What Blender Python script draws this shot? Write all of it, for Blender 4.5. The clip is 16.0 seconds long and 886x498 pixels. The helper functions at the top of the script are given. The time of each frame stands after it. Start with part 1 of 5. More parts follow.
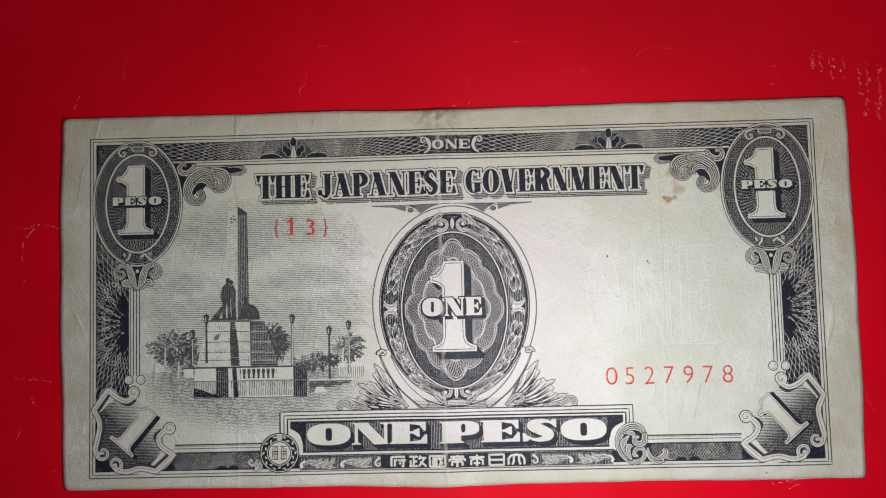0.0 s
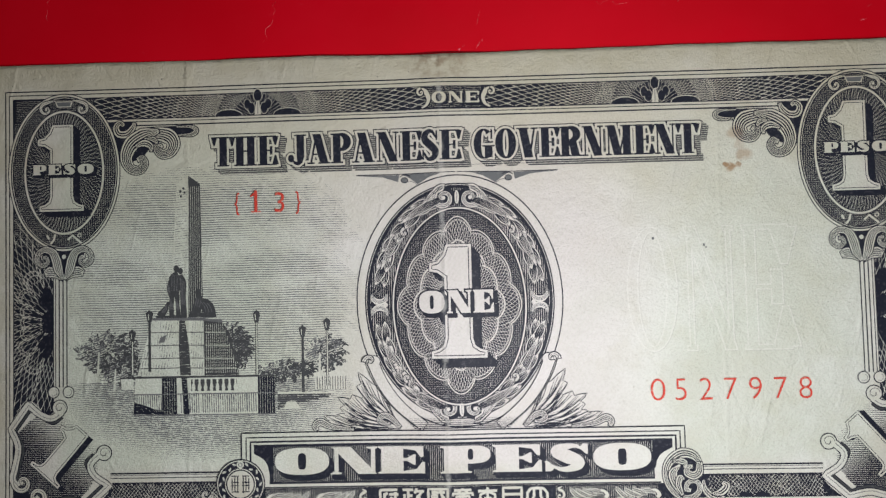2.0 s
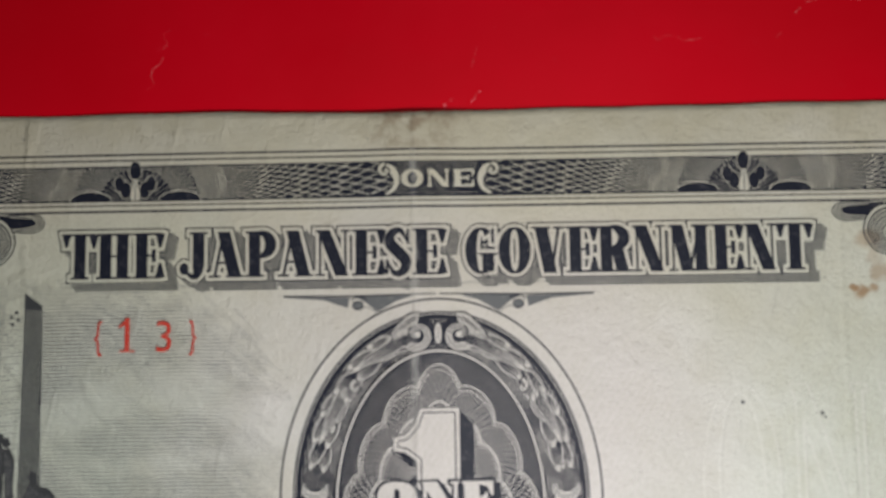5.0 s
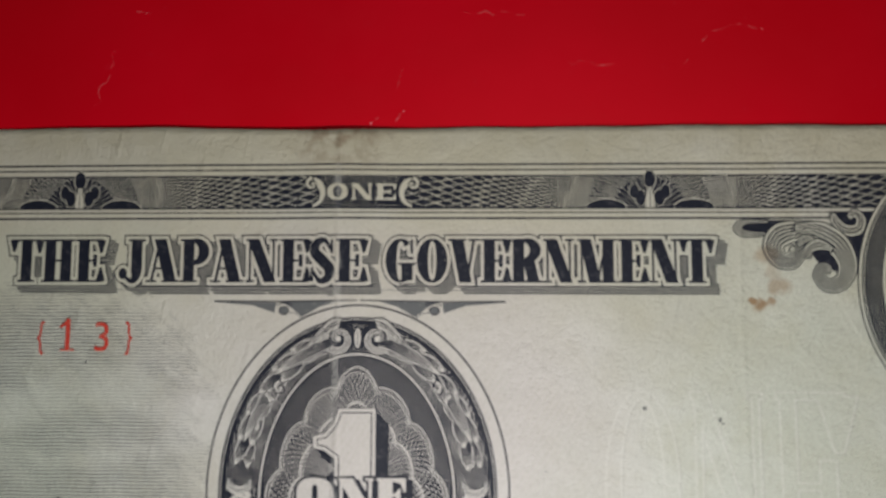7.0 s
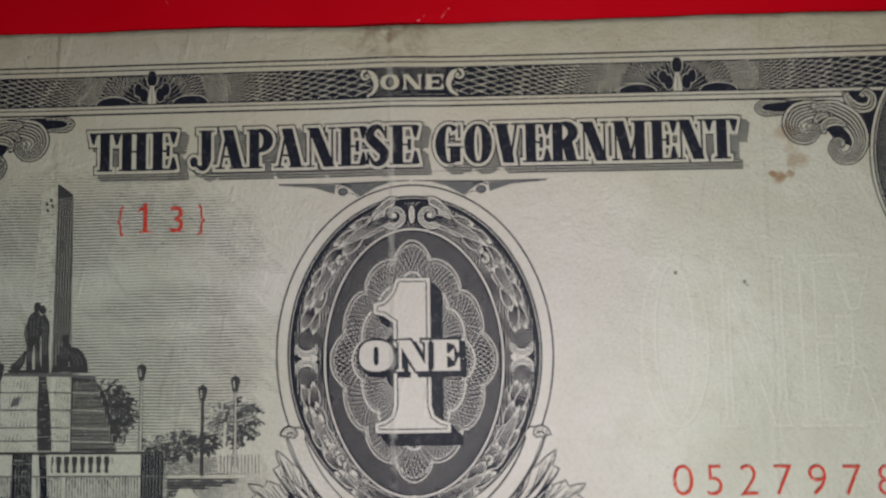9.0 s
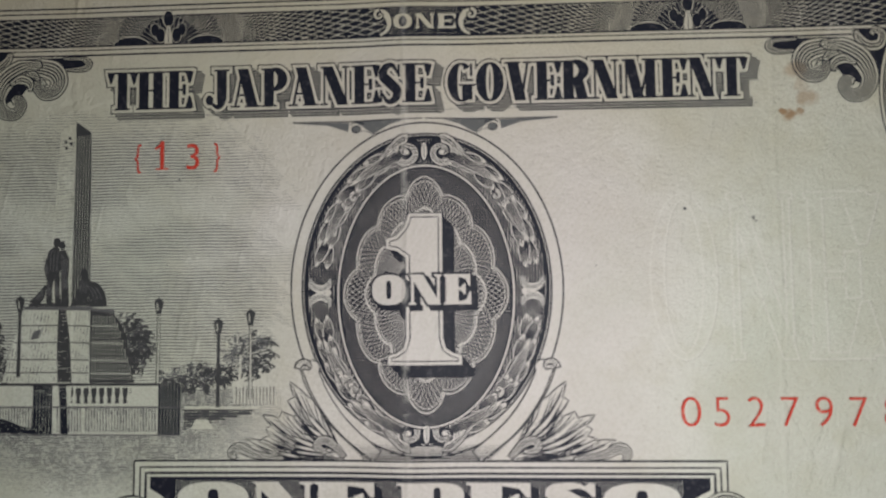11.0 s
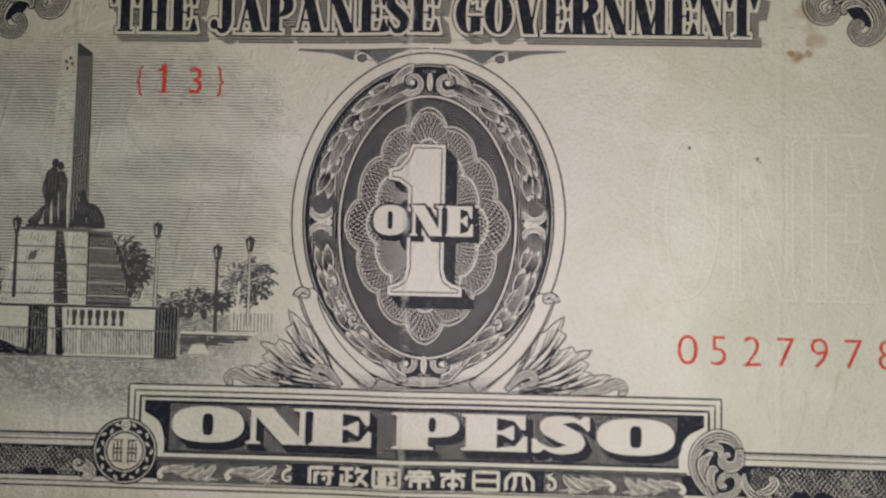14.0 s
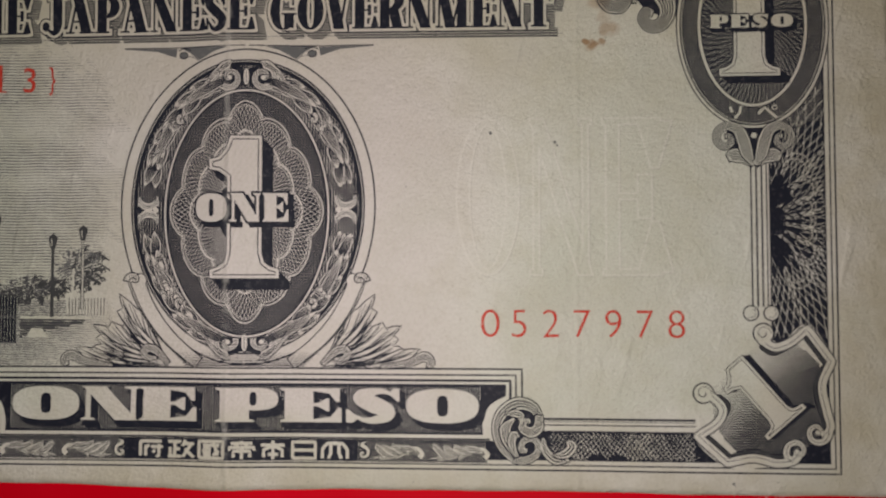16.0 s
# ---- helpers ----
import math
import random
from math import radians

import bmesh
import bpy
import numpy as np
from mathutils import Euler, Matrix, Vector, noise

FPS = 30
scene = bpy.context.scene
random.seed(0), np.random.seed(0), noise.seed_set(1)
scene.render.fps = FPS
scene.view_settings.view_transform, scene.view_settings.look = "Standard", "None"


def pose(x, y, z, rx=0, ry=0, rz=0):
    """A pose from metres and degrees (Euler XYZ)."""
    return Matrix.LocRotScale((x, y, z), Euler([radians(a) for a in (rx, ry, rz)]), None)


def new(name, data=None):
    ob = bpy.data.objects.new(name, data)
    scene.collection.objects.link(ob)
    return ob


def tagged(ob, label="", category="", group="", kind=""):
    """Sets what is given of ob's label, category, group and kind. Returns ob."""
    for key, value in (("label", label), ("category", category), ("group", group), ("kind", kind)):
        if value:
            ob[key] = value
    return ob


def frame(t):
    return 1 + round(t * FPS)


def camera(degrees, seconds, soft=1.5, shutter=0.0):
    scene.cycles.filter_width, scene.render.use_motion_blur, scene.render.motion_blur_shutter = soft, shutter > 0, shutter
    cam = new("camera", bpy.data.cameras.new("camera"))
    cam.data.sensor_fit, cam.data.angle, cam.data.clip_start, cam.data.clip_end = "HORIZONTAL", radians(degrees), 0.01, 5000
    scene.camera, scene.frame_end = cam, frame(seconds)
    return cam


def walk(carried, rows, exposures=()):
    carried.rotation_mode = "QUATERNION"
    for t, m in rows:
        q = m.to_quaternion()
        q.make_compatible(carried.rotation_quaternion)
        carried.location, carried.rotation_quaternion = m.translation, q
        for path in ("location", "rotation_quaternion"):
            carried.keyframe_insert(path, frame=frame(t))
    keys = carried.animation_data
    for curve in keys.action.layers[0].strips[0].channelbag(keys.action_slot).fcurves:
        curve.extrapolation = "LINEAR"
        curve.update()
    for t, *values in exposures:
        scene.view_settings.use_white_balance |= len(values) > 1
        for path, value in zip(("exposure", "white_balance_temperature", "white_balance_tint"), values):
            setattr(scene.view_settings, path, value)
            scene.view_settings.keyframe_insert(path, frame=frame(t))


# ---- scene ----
import mathutils.geometry

# seconds, place in metres, turn in degrees
PATH = [
    (0, 0.00103, 0.00226, 0.13975, 3.21, 1.18, -1.41),
    (0.5, -0.00141, 0.00101, 0.13614, 1.96, 0.81, -1.49),
    (1, -0.00053, -0.00058, 0.13146, 1.63, 0.99, -1.82),
    (1.5, 0.00055, 0.00048, 0.12226, 1.88, 1.76, -1.28),
    (2, 0.00130, 0.00258, 0.11113, 2.21, 1.80, -1.36),
    (2.5, 0.00207, 0.00659, 0.09397, 2.72, 2.77, -0.77),
    (3, 0.00036, 0.01002, 0.08169, 5.37, 1.84, -0.55),
    (3.5, 0.00291, 0.01440, 0.07350, 5.40, 1.58, -0.78),
    (3.7, 0.00238, 0.01530, 0.07220, 5.54, 1.51, -0.99),
    (5.8, 0.00304, 0.01967, 0.07377, 3.62, 1.28, -0.66),
    (6, 0.00541, 0.01973, 0.07463, 4.14, 1.39, -0.70),
    (6.5, 0.01038, 0.01843, 0.07542, 4.25, 1.48, -0.67),
    (7, 0.01237, 0.01813, 0.07668, 5.32, 1.96, 0.17),
    (7.5, 0.01089, 0.01690, 0.07681, 4.53, 2.20, -0.04),
    (8, 0.00927, 0.01628, 0.07819, 4.58, 2.15, -0.24),
    (8.5, 0.00832, 0.01303, 0.08078, 3.96, 2.08, -0.53),
    (9, 0.00714, 0.00497, 0.08279, 4.22, 2.20, -0.80),
    (9.5, 0.00665, 0.00185, 0.08307, 3.76, 2.45, -1.12),
    (9.7, 0.00670, 0.00130, 0.08385, 3.47, 2.22, -0.82),
    (11.8, 0.00577, -0.00278, 0.08275, 3.66, 3.02, -0.56),
    (12, 0.00505, -0.00273, 0.08245, 3.30, 2.45, -0.58),
    (12.5, 0.00153, -0.00426, 0.08180, 3.32, 2.53, -0.52),
    (13, 0.00200, -0.00771, 0.08247, 2.56, 2.25, -0.14),
    (13.5, 0.00438, -0.00974, 0.08238, 2.57, 2.08, 0.69),
    (14, 0.00534, -0.00834, 0.08294, 2.39, 2.02, 1.24),
    (14.5, 0.00569, -0.00945, 0.08318, 2.24, 1.95, 0.80),
    (15, 0.00883, -0.00976, 0.08377, 1.83, 1.83, 0.73),
    (15.5, 0.01608, -0.01074, 0.08475, 1.84, 1.90, 0.35),
    (16, 0.02947, -0.00980, 0.08705, 1.87, 2.50, -0.01),
]
cam = camera(66.0, 16.0, soft=1.22)
cam.data.dof.use_dof, cam.data.dof.focus_distance, cam.data.dof.aperture_fstop = True, 0.128, 31.0
walk(cam, [(r[0], pose(*r[1:])) for r in PATH],
     exposures=[(0.0, 0.69, 6160, 15), (1.5, 0.68, 6140, 13), (3.5, 0.61, 6260, 12), (7.0, 0.32, 6380, 11), (9.0, 0.16, 6440, 12),
                (12.5, 0.21, 6500, 12), (14.5, 0.15, 6860, 17), (16.0, -0.05, 6980, 18)])

# ---- light: a small torch beside the lens, and a dim unseen fill added under the ceiling ----
world = bpy.data.worlds.new("world")
world.use_nodes = True
scene.world = world
world.node_tree.nodes["Background"].inputs[0].default_value = (0.9, 0.95, 1, 1)
world.node_tree.nodes["Background"].inputs[1].default_value = 0.02

LAMP = (0.020, -0.018, 0.082)
ld = bpy.data.lights.new("lamp", "POINT")
ld.energy, ld.color, ld.shadow_soft_size = 0.212, (1.0, 0.98, 0.965), 0.006
lamp = new("lamp", ld)
lamp.location = LAMP
# unseen area light, added only to give the closed room some ambient light
rd = bpy.data.lights.new("room_fill", "AREA")
rd.energy, rd.color, rd.shape, rd.size = 2.9, (1.0, 0.96, 0.9), "DISK", 0.4
room_fill = new("room_fill", rd)
room_fill.location = (0.25, 0.1, 1.9)


# ---- materials ----
def material(name, base, rough=0.5, gloss=0.3):
    m = bpy.data.materials.new(name)
    m.use_nodes = True
    b = m.node_tree.nodes["Principled BSDF"]
    b.inputs["Base Color"].default_value = (*base, 1)
    b.inputs["Roughness"].default_value = rough
    b.inputs["Specular IOR Level"].default_value = gloss
    return m, m.node_tree, b


def node(tree, kind, values=(), operation=""):
    """A node; values pairs an input with a number or a socket."""
    n = tree.nodes.new("ShaderNode" + kind)
    if operation:
        n.operation = operation
    for key, value in values:
        if isinstance(value, bpy.types.NodeSocket):
            tree.links.new(value, n.inputs[key])
        else:
            n.inputs[key].default_value = value
    return n


def calc(tree, op, a, b=0.0, c=0.0):
    return node(tree, "Math", ((0, a), (1, b), (2, c)), operation=op).outputs[0]


def place(tree):
    return tree.nodes.new("ShaderNodeNewGeometry").outputs["Position"]


def noise_of(tree, scale, detail=3.0, rough=0.55):
    return node(tree, "TexNoise", (("Vector", place(tree)), ("Scale", scale), ("Detail", detail), ("Roughness", rough))).outputs[0]


def ramp(tree, value, a, b, lo=0.0, hi=1.0):
    if a > b:
        a, b, lo, hi = b, a, hi, lo
    n = node(tree, "MapRange", (("Value", value), ("From Min", a), ("From Max", b), ("To Min", lo), ("To Max", hi)))
    n.interpolation_type = "SMOOTHSTEP"
    return n.outputs[0]


def mix(tree, fac, a, b, blend="MIX"):
    n = node(tree, "Mix")
    n.data_type, n.blend_type = "RGBA", blend
    if isinstance(fac, bpy.types.NodeSocket):
        tree.links.new(fac, n.inputs[0])
    else:
        n.inputs[0].default_value = fac
    for key, value in ((6, a), (7, b)):
        if isinstance(value, bpy.types.NodeSocket):
            tree.links.new(value, n.inputs[key])
        else:
            n.inputs[key].default_value = (*value, 1)
    return n.outputs[2]


def paper_relief(tree, b, strength):
    """Fibres, handling wrinkles and the folds of a note that was folded in four."""
    x = node(tree, "SeparateXYZ", (("Vector", place(tree)),)).outputs
    wander = calc(tree, "MULTIPLY", calc(tree, "SUBTRACT", noise_of(tree, 60.0, 2.0), 0.5), 0.0016)
    h = calc(tree, "MULTIPLY", noise_of(tree, 3000.0, 4.0, 0.65), 0.00015)
    h = calc(tree, "ADD", h, calc(tree, "MULTIPLY", noise_of(tree, 900.0, 3.0), 0.00007))
    h = calc(tree, "ADD", h, calc(tree, "MULTIPLY", noise_of(tree, 240.0, 5.0, 0.65), 0.00034))
    for fx, deep, wide in ((-0.0020, 0.00012, 0.0006), (0.0427, 0.00005, 0.0006), (-0.0440, 0.00005, 0.0006)):
        d = calc(tree, "ABSOLUTE", calc(tree, "SUBTRACT", calc(tree, "ADD", x[0], wander), fx))
        h = calc(tree, "ADD", h, calc(tree, "MULTIPLY", ramp(tree, d, 0.0, wide, 1.0, 0.0), deep))
    # sparse straight wrinkles in three directions
    for turn, size, deep in ((0.22, (420.0, 60.0, 1.0), 0.00009), (-0.45, (360.0, 70.0, 1.0), 0.00006), (1.25, (330.0, 80.0, 1.0), 0.00006)):
        spun = node(tree, "Mapping", (("Vector", place(tree)), ("Rotation", (0, 0, turn)))).outputs[0]
        far = node(tree, "VectorMath", ((0, spun), (1, size)), operation="MULTIPLY").outputs[0]
        w = node(tree, "TexNoise", (("Vector", far), ("Scale", 1.0), ("Detail", 2.0))).outputs[0]
        h = calc(tree, "ADD", h, calc(tree, "MULTIPLY", ramp(tree, w, 0.60, 0.76), deep))
    bump = node(tree, "Bump", (("Strength", strength), ("Distance", 1.0), ("Height", h)))
    tree.links.new(bump.outputs[0], b.inputs["Normal"])


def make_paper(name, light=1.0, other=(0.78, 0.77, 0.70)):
    m, t, b = material(name, (0.6, 0.6, 0.5), 0.62)
    xyz = node(t, "SeparateXYZ", (("Vector", place(t)),)).outputs
    col = mix(t, ramp(t, noise_of(t, 45.0, 4.0), 0.36, 0.66), (0.575, 0.565, 0.475), (0.705, 0.70, 0.63))
    col = mix(t, ramp(t, noise_of(t, 150.0, 4.0, 0.65), 0.42, 0.72, 0.0, 0.6), col, (0.55, 0.53, 0.41))
    col = mix(t, ramp(t, noise_of(t, 70.0, 3.0), 0.48, 0.72, 0.0, 0.5), col, (0.60, 0.625, 0.53))
    # pale green and pink underprint inside the frame
    wob = calc(t, "ADD", xyz[0], calc(t, "MULTIPLY", calc(t, "SUBTRACT", noise_of(t, 40.0, 2.0), 0.5), 0.02))
    inside = calc(t, "MULTIPLY", ramp(t, calc(t, "ABSOLUTE", xyz[0]), 0.067, 0.063), ramp(t, calc(t, "ABSOLUTE", xyz[1]), 0.030, 0.026))
    lines = node(t, "TexWave", (("Vector", node(t, "Mapping", (("Vector", place(t)), ("Rotation", (0, 0, 0.6)))).outputs[0]), ("Scale", 480.0),
                                ("Distortion", 1.5), ("Detail", 1.0))).outputs["Fac"]
    weight = calc(t, "MULTIPLY", inside, ramp(t, lines, 0.2, 0.8, 0.75, 1.0))
    green = calc(t, "MULTIPLY", weight, ramp(t, calc(t, "ABSOLUTE", calc(t, "SUBTRACT", wob, 0.004)), 0.012, 0.045))
    pink = calc(t, "MULTIPLY", weight, ramp(t, calc(t, "ABSOLUTE", calc(t, "SUBTRACT", wob, 0.006)), 0.034, 0.008))
    col = mix(t, calc(t, "MULTIPLY", green, ramp(t, xyz[0], 0.0, -0.03, 0.36, 0.55)), col, (0.565, 0.65, 0.52))
    col = mix(t, calc(t, "MULTIPLY", pink, 0.7), col, (0.70, 0.65, 0.63))
    # the upper part has yellowed
    aged = calc(t, "MULTIPLY", ramp(t, xyz[1], 0.004, 0.037, 0.0, 0.85), ramp(t, noise_of(t, 38.0, 4.0), 0.3, 0.62, 0.35, 1.0))
    col = mix(t, aged, col, (0.575, 0.535, 0.39))
    # handling dirt: the margins and a few spots
    edge = calc(t, "MAXIMUM", ramp(t, calc(t, "ABSOLUTE", xyz[0]), 0.068, 0.080), ramp(t, calc(t, "ABSOLUTE", xyz[1]), 0.032, 0.039))
    col = mix(t, calc(t, "MULTIPLY", edge, ramp(t, noise_of(t, 130.0, 5.0, 0.65), 0.3, 0.75, 0.25, 0.9)), col, (0.45, 0.415, 0.285))
    col = mix(t, ramp(t, noise_of(t, 900.0, 2.0), 0.70, 0.80, 0.0, 0.35), col, (0.33, 0.30, 0.22))
    col = mix(t, ramp(t, noise_of(t, 2600.0, 3.0, 0.7), 0.42, 0.68, 0.0, 0.2), col, (0.40, 0.38, 0.31))
    fold = calc(t, "ABSOLUTE", calc(t, "ADD", xyz[0], 0.002))
    soil = calc(t, "MULTIPLY", ramp(t, fold, 0.001, 0.008, 1.0, 0.0), ramp(t, xyz[1], 0.033, 0.038))
    col = mix(t, calc(t, "MULTIPLY", soil, ramp(t, noise_of(t, 700.0, 3.0), 0.35, 0.65)), col, (0.30, 0.24, 0.16))
    # brown stain in three drops beside the upper scroll
    warp = node(t, "TexNoise", (("Vector", place(t)), ("Scale", 380.0), ("Detail", 3.0))).outputs[1]
    moved = node(t, "VectorMath", ((0, place(t)), (1, node(t, "VectorMath", ((0, warp), (1, (0.0028, 0.0028, 0.0)), (2, (-0.0014, -0.0014, 0.0))),
                                                             operation="MULTIPLY_ADD").outputs[0])), operation="ADD").outputs[0]
    flat = node(t, "VectorMath", ((0, moved), (1, (1.0, 1.0, 0.0))), operation="MULTIPLY").outputs[0]
    for sx, sy, sr, amount in ((0.0456, 0.0246, 0.0016, 0.45), (0.0468, 0.0212, 0.0013, 0.5), (0.0462, 0.0228, 0.0010, 0.3),
                               (0.0458, 0.0196, 0.0008, 0.7), (0.0446, 0.0191, 0.0010, 0.8), (0.0436, 0.0193, 0.0005, 0.85)):
        d = node(t, "VectorMath", ((0, flat), (1, (sx, sy, 0.0))), operation="DISTANCE").outputs["Value"]
        col = mix(t, ramp(t, d, sr * 0.4, sr, amount, 0.0), col, (0.30, 0.17, 0.07))
    # tint towards a lighter or darker tone that imitates relief of the pressed word
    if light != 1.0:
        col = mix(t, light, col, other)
    t.links.new(col, b.inputs["Base Color"])
    paper_relief(t, b, 1.25)
    return m


def make_ink(name, dark, worn, rough=0.5, amount=0.55):
    """Printing ink, rubbed thin in small spots and along the folds."""
    m, t, b = material(name, dark, rough, 0.16)
    xyz = node(t, "SeparateXYZ", (("Vector", place(t)),)).outputs
    d = calc(t, "ABSOLUTE", calc(t, "ADD", xyz[0], 0.0021))
    rub = calc(t, "MAXIMUM", ramp(t, noise_of(t, 1500.0, 4.0, 0.6), 0.52, 0.72, 0.0, amount),
               calc(t, "MULTIPLY", ramp(t, d, 0.0001, 0.00045, 0.75, 0.0), ramp(t, noise_of(t, 900.0), 0.35, 0.55)))
    fold = calc(t, "MULTIPLY", ramp(t, d, 0.0001, 0.0007, 0.6, 0.0), ramp(t, noise_of(t, 650.0, 3.0), 0.42, 0.62))
    t.links.new(mix(t, fold, mix(t, rub, dark, worn), (0.36, 0.36, 0.33)), b.inputs["Base Color"])
    paper_relief(t, b, 0.35)
    return m


PAPER = make_paper("aged_paper")
# lit and shaded copies of the paper for the pressed word's edges
PRESSED_LIT = make_paper("pressed_paper_lit", 0.36)
PRESSED_SHADE = make_paper("pressed_paper_shaded", 0.3, (0.40, 0.40, 0.35))
INK = make_ink("black_ink", (0.013, 0.015, 0.025), (0.085, 0.087, 0.098))
DUSK = make_ink("picture_ink", (0.055, 0.058, 0.06), (0.13, 0.13, 0.125))
GREY = make_ink("thin_black_ink", (0.135, 0.14, 0.14), (0.22, 0.22, 0.20))
RED = make_ink("red_ink", (0.56, 0.055, 0.035), (0.64, 0.40, 0.31), 0.55, 0.85)

SURFACE, t, b = material("red_board", (0.50, 0.0, 0.012), 0.38, 0.11)
red = mix(t, ramp(t, noise_of(t, 25.0, 4.0), 0.3, 0.75), (0.57, 0.0008, 0.008), (0.67, 0.0010, 0.013))
red = mix(t, ramp(t, noise_of(t, 420.0, 5.0, 0.7), 0.62, 0.78, 0.0, 0.25), red, (0.62, 0.03, 0.05))
t.links.new(red, b.inputs["Base Color"])
t.links.new(ramp(t, noise_of(t, 90.0, 5.0), 0.3, 0.7, 0.36, 0.50), b.inputs["Roughness"])
t.links.new(node(t, "Bump", (("Strength", 0.25), ("Distance", 1.0), ("Height", calc(t, "MULTIPLY", noise_of(t, 700.0, 4.0), 0.00006)))).outputs[0],
            b.inputs["Normal"])
SCUFF, t, b = material("scuffed_board", (0.72, 0.30, 0.31), 0.7)
t.links.new(mix(t, ramp(t, noise_of(t, 2200.0, 2.0), 0.42, 0.6), (0.58, 0.03, 0.04), (0.80, 0.24, 0.28)), b.inputs["Base Color"])
FAINT, t, b = material("faint_scuff", (0.62, 0.05, 0.06), 0.6)
t.links.new(mix(t, ramp(t, noise_of(t, 1800.0, 2.0), 0.4, 0.6), (0.58, 0.02, 0.03), (0.68, 0.10, 0.11)), b.inputs["Base Color"])
WALL, t, b = material("matt_wall_paint", (0.5, 0.48, 0.45), 0.9)
t.links.new(mix(t, noise_of(t, 3.0, 4.0), (0.20, 0.19, 0.18), (0.26, 0.25, 0.24)), b.inputs["Base Color"])


# ---- drawing on the note, in millimetres from its middle ----
def lift(x, y):
    """Height of the paper: gentle waves, a raised middle fold, shallow quarter folds."""
    z = 0.42 + 0.16 * np.sin(x / 9.5 + 0.5) * np.cos(y / 21 + 0.3) + 0.10 * np.sin(x / 15 + y / 17)
    z = z + 0.45 * np.exp(-((x + 2) / 5) ** 2) - 0.10 * np.exp(-((x - 43) / 5) ** 2) - 0.08 * np.exp(-((x + 44) / 5) ** 2)
    return z + 0.15 * (np.abs(y) / 38) ** 4 + 0.1 * (np.abs(x) / 80) ** 4


def points(p):
    return np.array(p, float).reshape(-1, 2)


def smooth(p, n=8, closed=False):
    """A Catmull-Rom curve through p."""
    p = points(p)
    q = np.vstack([p[-1:], p, p[:2]]) if closed else np.vstack([2 * p[0] - p[1], p, 2 * p[-1] - p[-2]])
    u = np.linspace(0, 1, n, endpoint=False)[:, None]
    out = [0.5 * (2 * b + (c - a) * u + (2 * a - 5 * b + 4 * c - d) * u**2 + (3 * b - a - 3 * c + d) * u**3)
           for a, b, c, d in zip(q, q[1:], q[2:], q[3:])]
    return np.vstack(out + ([] if closed else [p[-1:]]))


def ellipse(cx, cy, rx, ry, a=0.0, b=360.0, n=96):
    t = np.radians(np.linspace(a, b, n))
    return np.stack([cx + rx * np.cos(t), cy + ry * np.sin(t)], 1)


def grown(p, d):
    """An outline moved outwards by d."""
    p = points(p)
    if np.sum(p[:, 0] * np.roll(p[:, 1], -1) - np.roll(p[:, 0], -1) * p[:, 1]) < 0:
        p = p[::-1]
    e = np.roll(p, -1, 0) - p
    e = e / np.maximum(np.hypot(*e.T), 1e-9)[:, None]
    n = np.stack([e[:, 1], -e[:, 0]], 1)
    m = np.roll(n, 1, 0)
    return p + d * (n + m) / np.maximum(1 + (n * m).sum(1), 0.5)[:, None]


def squarish(cx, cy, rx, ry, power=2.6, n=40):
    t = np.linspace(0, math.tau, n, endpoint=False)
    c, s = np.cos(t), np.sin(t)
    return np.stack([cx + rx * np.sign(c) * np.abs(c) ** (2 / power), cy + ry * np.sign(s) * np.abs(s) ** (2 / power)], 1)


def turned(p, angle, at=(0, 0), size=1.0, mirror=False):
    p = points(p) * size
    if mirror:
        p = p * (-1, 1)
    c, s = math.cos(radians(angle)), math.sin(radians(angle))
    return p @ np.array([[c, s], [-s, c]]) + at


